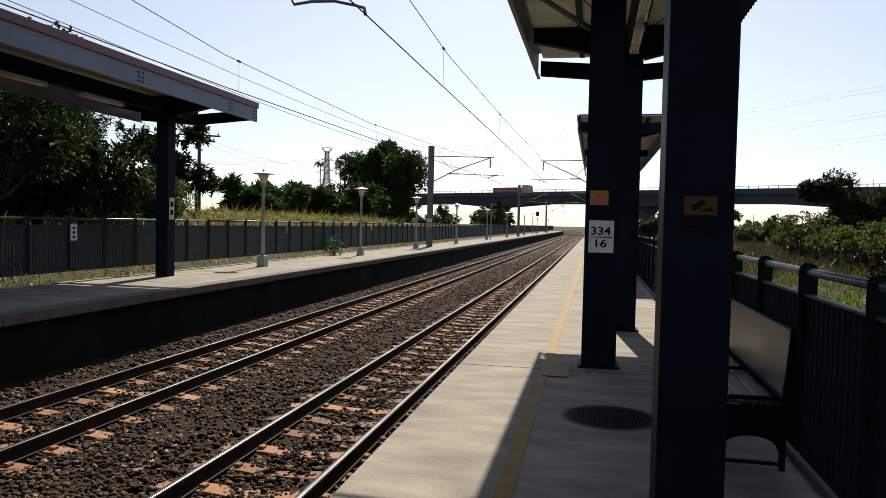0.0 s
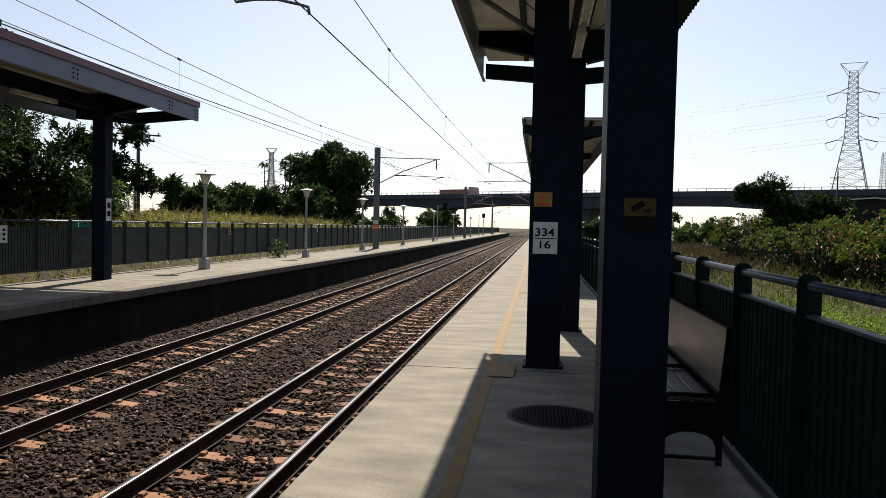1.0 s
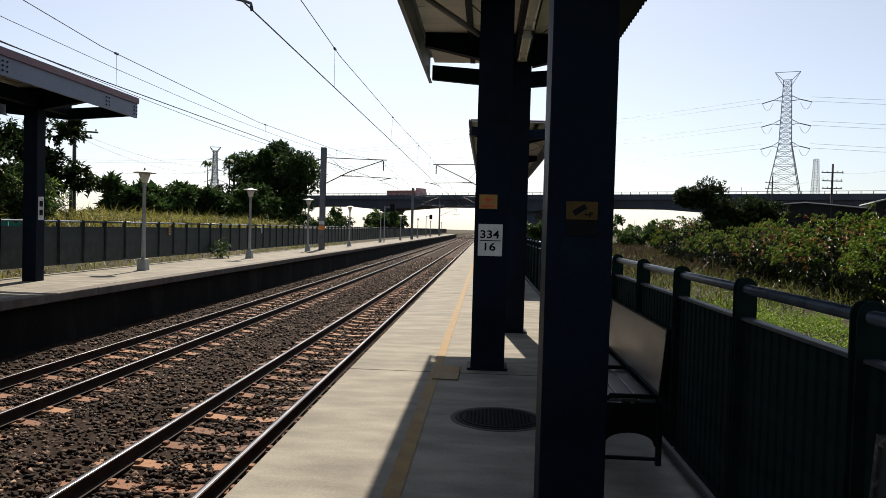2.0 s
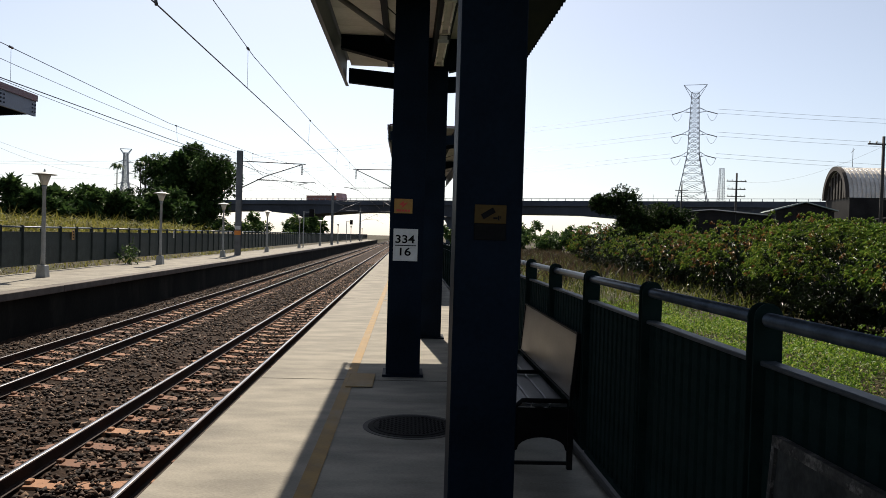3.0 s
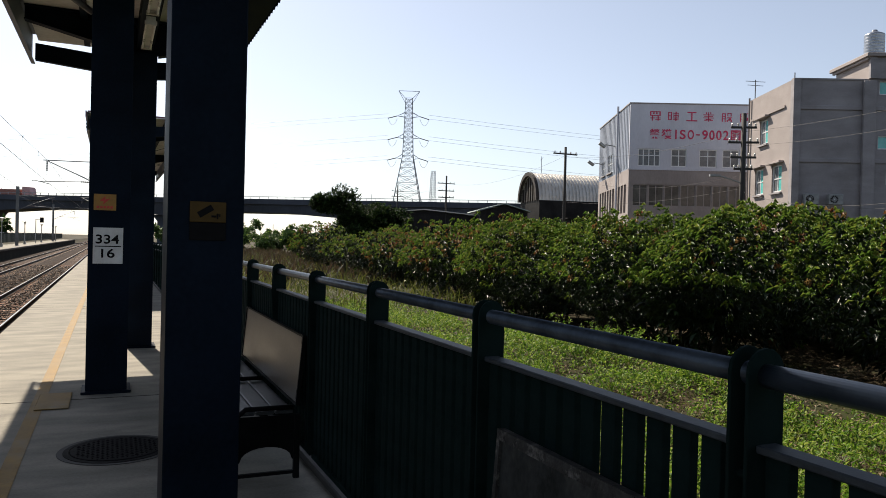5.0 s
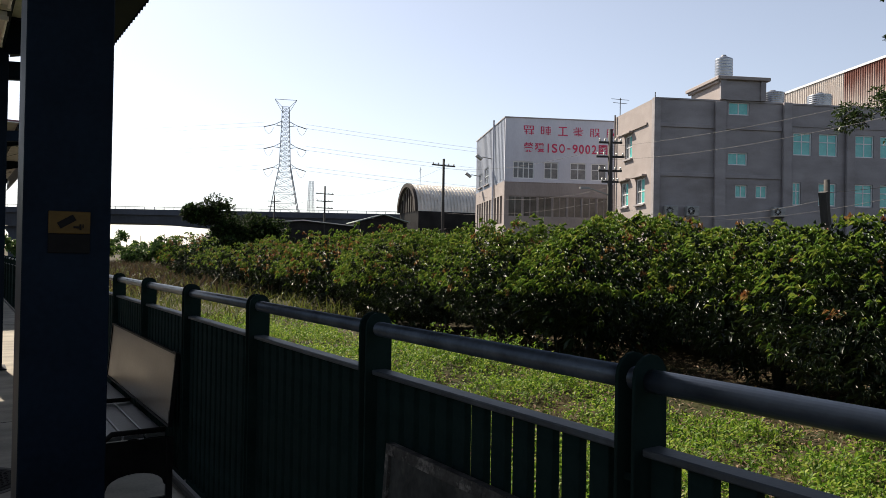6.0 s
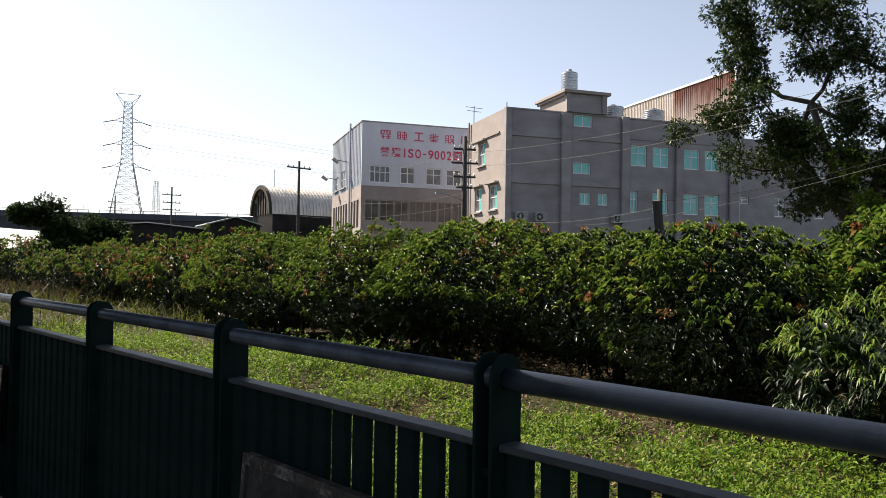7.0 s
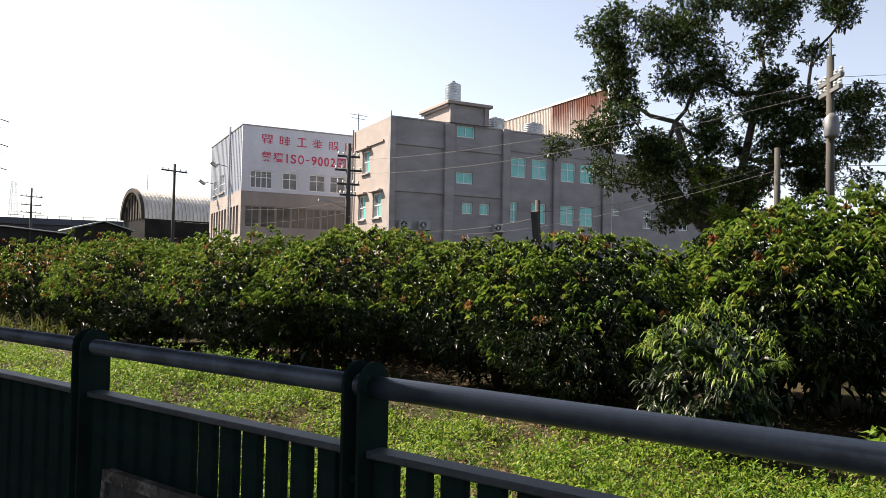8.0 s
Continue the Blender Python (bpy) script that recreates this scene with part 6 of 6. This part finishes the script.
def spreading_tree(at, seed, label):
    """Trunk, a few long limbs, and flat-bottomed leaf clumps in tiers with sky between them; x runs across the crown."""
    rng = random.Random(seed)
    nr = np.random.default_rng(seed)
    forks = [Vector((-2.4, 0.3, 10.0)), Vector((1.3, -0.4, 11.0)), Vector((2.0, 0.5, 7.8)), Vector((-2.6, -0.6, 7.2))]
    wood = Shape()
    base = Vector((-0.6, 0, -0.2))
    crotch = Vector((-0.5, 0.1, 4.2))
    wood.tube([base, Vector((-0.7, 0.1, 1.8)), crotch], [0.46, 0.38, 0.34], 10)
    for f in forks:
        wood.tube([crotch, crotch.lerp(f, 0.5) + Vector((rng.uniform(-0.3, 0.3), rng.uniform(-0.3, 0.3), -0.3)), f], [0.26, 0.2, 0.14], 8)
    lobes = ((-4.6, 13.6, 2.3, 1.7, 15), (-0.4, 15.0, 3.0, 2.2, 20), (3.2, 14.4, 2.4, 1.7, 14), (-4.6, 11.5, 0.8, 0.8, 4), (-1.6, 11.4, 1.5, 1.0, 7), (1.2, 9.9, 2.5, 1.7, 21), (4.9, 9.5, 2.3, 1.3, 13), (-5.2, 8.8, 2.7, 1.7, 17), (-2.0, 7.4, 2.3, 2.1, 16), (2.6, 6.7, 3.0, 1.6, 16), (-0.4, 5.2, 2.6, 1.2, 14))
    spots = []
    for cx, cz, rx, rz, n in lobes:
        for k in range(n):
            a, q = rng.uniform(0, 2 * math.pi), math.sqrt(rng.random())
            spots.append((Vector((cx + rx * q * math.cos(a), rng.uniform(-2.4, 2.4), cz + rz * q * math.sin(a))), 0.74))
    spots.sort(key=lambda q: min((q[0] - f).length for f in forks))
    nodes = [(f, 0.13) for f in forks]
    green, bright = [], []
    for c, r in spots:
        a, ra = min(nodes, key=lambda q: (q[0] - c).length - 1.2 * q[1] / 0.13)
        mid = a.lerp(c, 0.5) + Vector((rng.uniform(-0.3, 0.3), rng.uniform(-0.3, 0.3), rng.uniform(-0.25, 0.15)))
        rc = max(0.022, ra * 0.72)
        wood.tube([a, mid, c], [ra * 0.85, (ra + rc) / 2.2, rc], 6)
        nodes.append((c, rc))
        for q in range(4):
            wood.tube([mid.lerp(c, 0.4), c + Vector((rng.uniform(-0.9, 0.9), rng.uniform(-0.9, 0.9), rng.uniform(-0.1, 0.5)))], [0.02, 0.008], 5)
        n = 110
        d = unit(nr.normal(0, 1, (n, 3)))
        p = d * (nr.random((n, 1)) ** 0.6) * np.array([1.3, 1.3, 1.0]) * r * rng.uniform(0.7, 1.25) + np.array(c)
        (bright if rng.random() < 0.10 and c.z < 8 else green).append((p, unit(d + np.array([0, 0, 0.3]))))
    t = thing("tree", at, label, "tree", "", -75.0)
    part("trunk", wood.mesh("trunk", smooth=True), BARK, t)
    sets = []
    for one in (green, bright):
        sets.append(rosettes(nr, np.concatenate([p for p, _ in one]), np.concatenate([a for _, a in one]), 6, 0.18, 0.085, 0.35, 0.9, True))
    part("crown", foliage("crown", sets, [CROWN_LEAF, MANGO_BRIGHT]), None, t)
    return t


spreading_tree((38.0, 6.5, -1.0), 61, "large spreading dark green tree with open branches")


def blob_tree(name, at, seed, r, h, n, leaf, mats, label, group="", low=0.15, trunk_r=0.25, young=0.15):
    """A dense crown of several overlapping lobes on a limbed trunk."""
    rng = np.random.default_rng(seed)
    k = 13
    c = rng.normal(0, 1, (k, 3)) * np.array([0.45 * r, 0.45 * r, 0.22 * h]) + np.array([0, 0, h * 0.58])
    rad = rng.uniform(0.28, 0.5, k) * r
    which = rng.integers(0, k, n)
    d = unit(rng.normal(0, 1, (n, 3)))
    p = c[which] + d * rad[which][:, None] * (0.55 + 0.5 * rng.random((n, 1)) ** 0.4) * np.array([1, 1, 0.85])
    p = p[p[:, 2] > low * h]
    d = unit(p - np.array([0, 0, h * 0.5]))
    bright = rng.random(len(p)) < young
    t = thing(name, at, label, "tree", group)
    part("trunk", trunk_mesh(seed, h * 0.8, trunk_r, 7, 0.7), BARK, t)
    core = c[which[: n // 6]] + unit(rng.normal(0, 1, (n // 6, 3))) * rad[which[: n // 6]][:, None] * 0.55 * rng.random((n // 6, 1))
    core = core[core[:, 2] > low * h + 0.3]
    inner = rosettes(rng, core, unit(core - np.array([0, 0, h * 0.5])), 5, leaf * 2.2, leaf * 1.3, 0.4, 0.9, True)
    part("crown", foliage("crown", [rosettes(rng, p[~bright], d[~bright], 6, leaf, leaf * 0.42, 0.4, 0.9, True), rosettes(rng, p[bright], d[bright], 6, leaf, leaf * 0.42, 0.4, 0.9, True), inner], [*mats, mats[0]]), None, t)
    return t


DARK = [TREE_LEAF, FAR_LEAF]
rl = random.Random(4)
for k, (x, y, r, h) in enumerate(((-15.5, 15.5, 3.4, 5.2), (-14.0, 11.5, 3.2, 3.9), (-19.5, 18.0, 4.0, 5.6), (-17.6, 19.3, 2.6, 4.8), (-24, 12, 5, 5.5), (-16, 5, 4, 3.8), (-22.0, 23.0, 3.2, 5.2))):
    blob_tree("tree", (x, y, 0.4), 100 + k, r, h, 4000 if k in (0, 2, 3) else 1300, 0.17, DARK, "tall dense dark tree behind the far fence", "trees behind the far fence", 0.12)
blob_tree("tree", (-18.6, 29.6, 0.9), 61, 1.9, 5.0, 900, 0.26, DARK, "leaning dark tree beside utility poles", "trees behind the far fence", 0.3)
for k in range(11):
    az = radians(27.5 - 0.95 * k)
    d = 76 + rl.uniform(-4, 5)
    x, y = 2.3 - d * math.sin(az), -3.5 + d * math.cos(az)
    blob_tree("tree", (x, y, 0.4), 130 + k, rl.uniform(2.2, 3.0), rl.uniform(3.4, 4.3), 620, 0.46, [FAR_LEAF, TREE_LEAF], "rounded green tree in the far hedge row", "far hedge trees", 0.02, 0.15)
blob_tree("tree", (-25.0, 92, 0.2), 151, 6.2, 10.4, 5200, 0.42, [FAR_LEAF, TREE_LEAF], "big rounded dark tree standing above the hedge", "", 0.05, 0.45)
blob_tree("tree", (-25.6, 93, 6.3), 152, 2.8, 5.8, 900, 0.5, [FAR_LEAF, TREE_LEAF], "top of a second tree behind the big one", "", 0.3, 0.3)
for k in range(16):
    x = -42 + 4.6 * k + rl.uniform(-1, 1)
    blob_tree("tree", (x if x < -11 else x - 6 if x < -8 else x + 12, 122 + rl.uniform(-6, 12) + 0.9 * abs(k - 6), -0.6), 160 + k, rl.uniform(2.2, 3.4), rl.uniform(3.2, 5.4), 300, 0.5, [FAR_LEAF, MANGO_BRIGHT], "small tree near the overpass", "trees near the overpass", 0.02, 0.15)
blob_tree("tree", (32.4, 92, -1.0), 190, 5.0, 8.0, 3600, 0.34, [TREE_LEAF, FAR_LEAF], "rounded dark tree before the overpass", "trees near the overpass", 0.03, 0.3)
blob_tree("tree", (35.0, 88, -1.0), 191, 4.4, 6.4, 2200, 0.34, [TREE_LEAF, FAR_LEAF], "dark tree at the orchard's far end", "trees near the overpass", 0.02, 0.3)
for k in range(5):
    blob_tree("shrub", (22 + 3.5 * k, 104 + 3 * k, -1.0), 200 + k, 2.2, 3.4, 240, 0.4, [FAR_LEAF, MANGO_BRIGHT], "green shrub in the far field", "far shrubs", 0.0, 0.1)
for k in range(5):
    palm = thing("palm", (-33.0 + 2.1 * k, 88 + 2 * k, 0.5), "thin areca palm above the hedge", "palm", "palms")
    hh = 8.2 + 0.5 * (k % 3)
    part("trunk", Shape().tube([(0, 0, 0), (0.05, 0, hh * 0.5), (0, 0.05, hh)], [0.1, 0.08, 0.06], 6), BARK, palm)
    rg = np.random.default_rng(230 + k)
    a = np.linspace(0, 12.56, 27)[:-1]
    way = unit(np.stack([np.cos(a), np.sin(a), 0.9 * rg.random(26)], 1))
    part("fronds", foliage("fronds", [leaves(rg, np.tile([0, 0, hh], (26, 1)), way, 1.3, 0.3, 1.8)], [FAR_LEAF]), None, palm)

# undergrowth
rg = np.random.default_rng(8)


def lie(x, y, lift=0.0):
    return np.stack([x, y, np.array([land(a, b) for a, b in zip(x, y)]) + lift], 1)


def patch(n, x0, x1, y0, y1, power=1.0):
    return rg.uniform(x0, x1, n), y0 + (y1 - y0) * rg.random(n) ** power


def clumped(n, x0, x1, y0, y1, power, size, cut):
    x, y = patch(n * 2, x0, x1, y0, y1, power)
    keep = np.array([noise.noise(Vector((a * size, b * size, 3.1))) > cut + rg.normal(0, 0.12) for a, b in zip(x, y)])
    return x[keep][:n], y[keep][:n]


x, y = clumped(28000, 3.8, 12.0, -6.5, 24, 1.4, 0.7, -0.1)
hgt = np.abs(rg.normal(0.10, 0.09, len(x))) + 0.34 * np.maximum(0, np.array([noise.noise(Vector((a * 1.1, b * 1.1, 7.7))) for a, b in zip(x, y)]))
weeds = rosettes(rg, lie(x, y) + np.stack([0 * x, 0 * x, hgt], 1), np.tile([0, 0, 1.0], (len(x), 1)), 6, 0.070, 0.030, 0.35, 1.0, True)
x, y = clumped(15000, 3.8, 12.8, -7, 45, 1.4, 0.5, -0.45)
way = unit(np.stack([rg.normal(0, 0.35, len(x)), rg.normal(0, 0.35, len(x)), np.ones(len(x))], 1))
blades = leaves(rg, lie(x, y), way, 0.16 + 0.28 * rg.random(len(x)), 0.014, 0.9)
x, y = clumped(9000, 3.9, 21, 20, 95, 1.2, 0.12, -0.3)
x = x + np.maximum(0, y - 30) * 0.03
way = unit(np.stack([rg.normal(0, 0.3, len(x)), rg.normal(0, 0.3, len(x)), np.ones(len(x))], 1))
tall = leaves(rg, lie(x, y), way, 0.4 + 0.6 * rg.random(len(x)), 0.05, 0.7)
tagged(new("undergrowth", foliage("undergrowth", [weeds, blades], [WEED, GRASS_M])), "bright green leafy weeds and grass beside the fence", "weeds", kind="stuff")
x, y = clumped(6500, 4.0, 24, 34, 110, 1.0, 0.08, -0.25)
way = unit(np.stack([rg.normal(0, 0.3, len(x)), rg.normal(0, 0.3, len(x)), np.ones(len(x))], 1))
dry = leaves(rg, lie(x, y), way, 0.6 + 0.9 * rg.random(len(x)), 0.09, 0.6)
tagged(new("tall_grass", foliage("tall_grass", [tall, dry], [GRASS_M, DRY_GRASS])), "tall brown and green grass in the far field", "grass", kind="stuff")
x, y = patch(7000, 11.5, 17.5, -6, 16)
lx, ly = clumped(9000, 4.5, 12.5, -6, 16, 1.0, 0.7, -0.3)
x, y = np.concatenate([x, lx]), np.concatenate([y, ly])
way = unit(np.stack([rg.normal(0, 1, len(x)), rg.normal(0, 1, len(x)), rg.normal(0.1, 0.2, len(x))], 1))
tagged(new("leaf_litter", foliage("leaf_litter", [leaves(rg, lie(x, y, 0.07), way, 0.12, 0.035, 0.5)], [LITTER_M])), "dry brown fallen leaves under the mango trees", "leaf litter", kind="stuff")
x, y = patch(12000, -24, -8.5, 4, 60, 1.2)
way = unit(np.stack([rg.normal(0, 0.35, len(x)), rg.normal(0, 0.35, len(x)), np.ones(len(x))], 1))
bx, by = patch(6500, -27, -12.5, 17, 56)
bw = unit(np.stack([rg.normal(0, 0.3, len(bx)), rg.normal(0, 0.3, len(bx)), np.ones(len(bx))], 1))
tagged(new("bank_grass", foliage("bank_grass", [leaves(rg, lie(x, y), way, 0.3 + 0.45 * rg.random(len(x)), 0.035, 0.8), leaves(rg, lie(bx, by), bw, 0.7 + 0.9 * rg.random(len(bx)), 0.05, 0.9)], [BANK_M, BANK_M])), "yellow-green grass on the bank behind the far fence", "grass", kind="stuff")
vine = thing("shrub", (11.3, -2.85, -0.92), "broad-leaved green vine clump at the field edge", "shrub", "shrubs")
part("leaves", foliage("shrub_leaves", [rosettes(rg, rg.normal(0, 1, (90, 3)) * np.array([0.3, 0.3, 0.3]) + np.array([0, 0, 0.5]), np.tile([0, 0, 1.0], (90, 1)), 7, 0.14, 0.075, 0.6)], [WEED]), None, vine)
for k, (x, y, r) in enumerate(((-15.4, 23.4, 1.5), (-17.2, 24.6, 1.7), (-19.2, 27.4, 1.9), (-13.9, 21.2, 1.1))):
    blob_tree("shrub", (x, y, 0.85), 240 + k, r, 2.3, 700, 0.16, [FAR_LEAF, MANGO_BRIGHT], "green bush on the bank behind the far fence", "bank bushes", 0.02, 0.08)
creeper = thing("shrub", (-7.9, 24.4, 0.1), "small green plant growing through the far fence", "shrub", "shrubs")
part("leaves", foliage("shrub_leaves", [rosettes(rg, rg.normal(0, 1, (60, 3)) * np.array([0.15, 0.25, 0.2]) + np.array([0, 0, 0.35]), np.tile([0, 0, 1.0], (60, 1)), 7, 0.13, 0.05, 0.4)], [FAR_LEAF]), None, creeper)
net = thing("netting", (-8.35, 12.2, 1.2), "crumpled turquoise netting behind the far fence", "netting")
part("cloth", Shape().raw([(0.1 * math.sin(i * 1.3), 0.09 * i, 0.08 * math.sin(i * 2.1) + 0.12 * j - 0.05) for j in range(3) for i in range(9)], [(j * 9 + i, j * 9 + i + 1, (j + 1) * 9 + i + 1, (j + 1) * 9 + i) for j in range(2) for i in range(8)]), TARP, net)
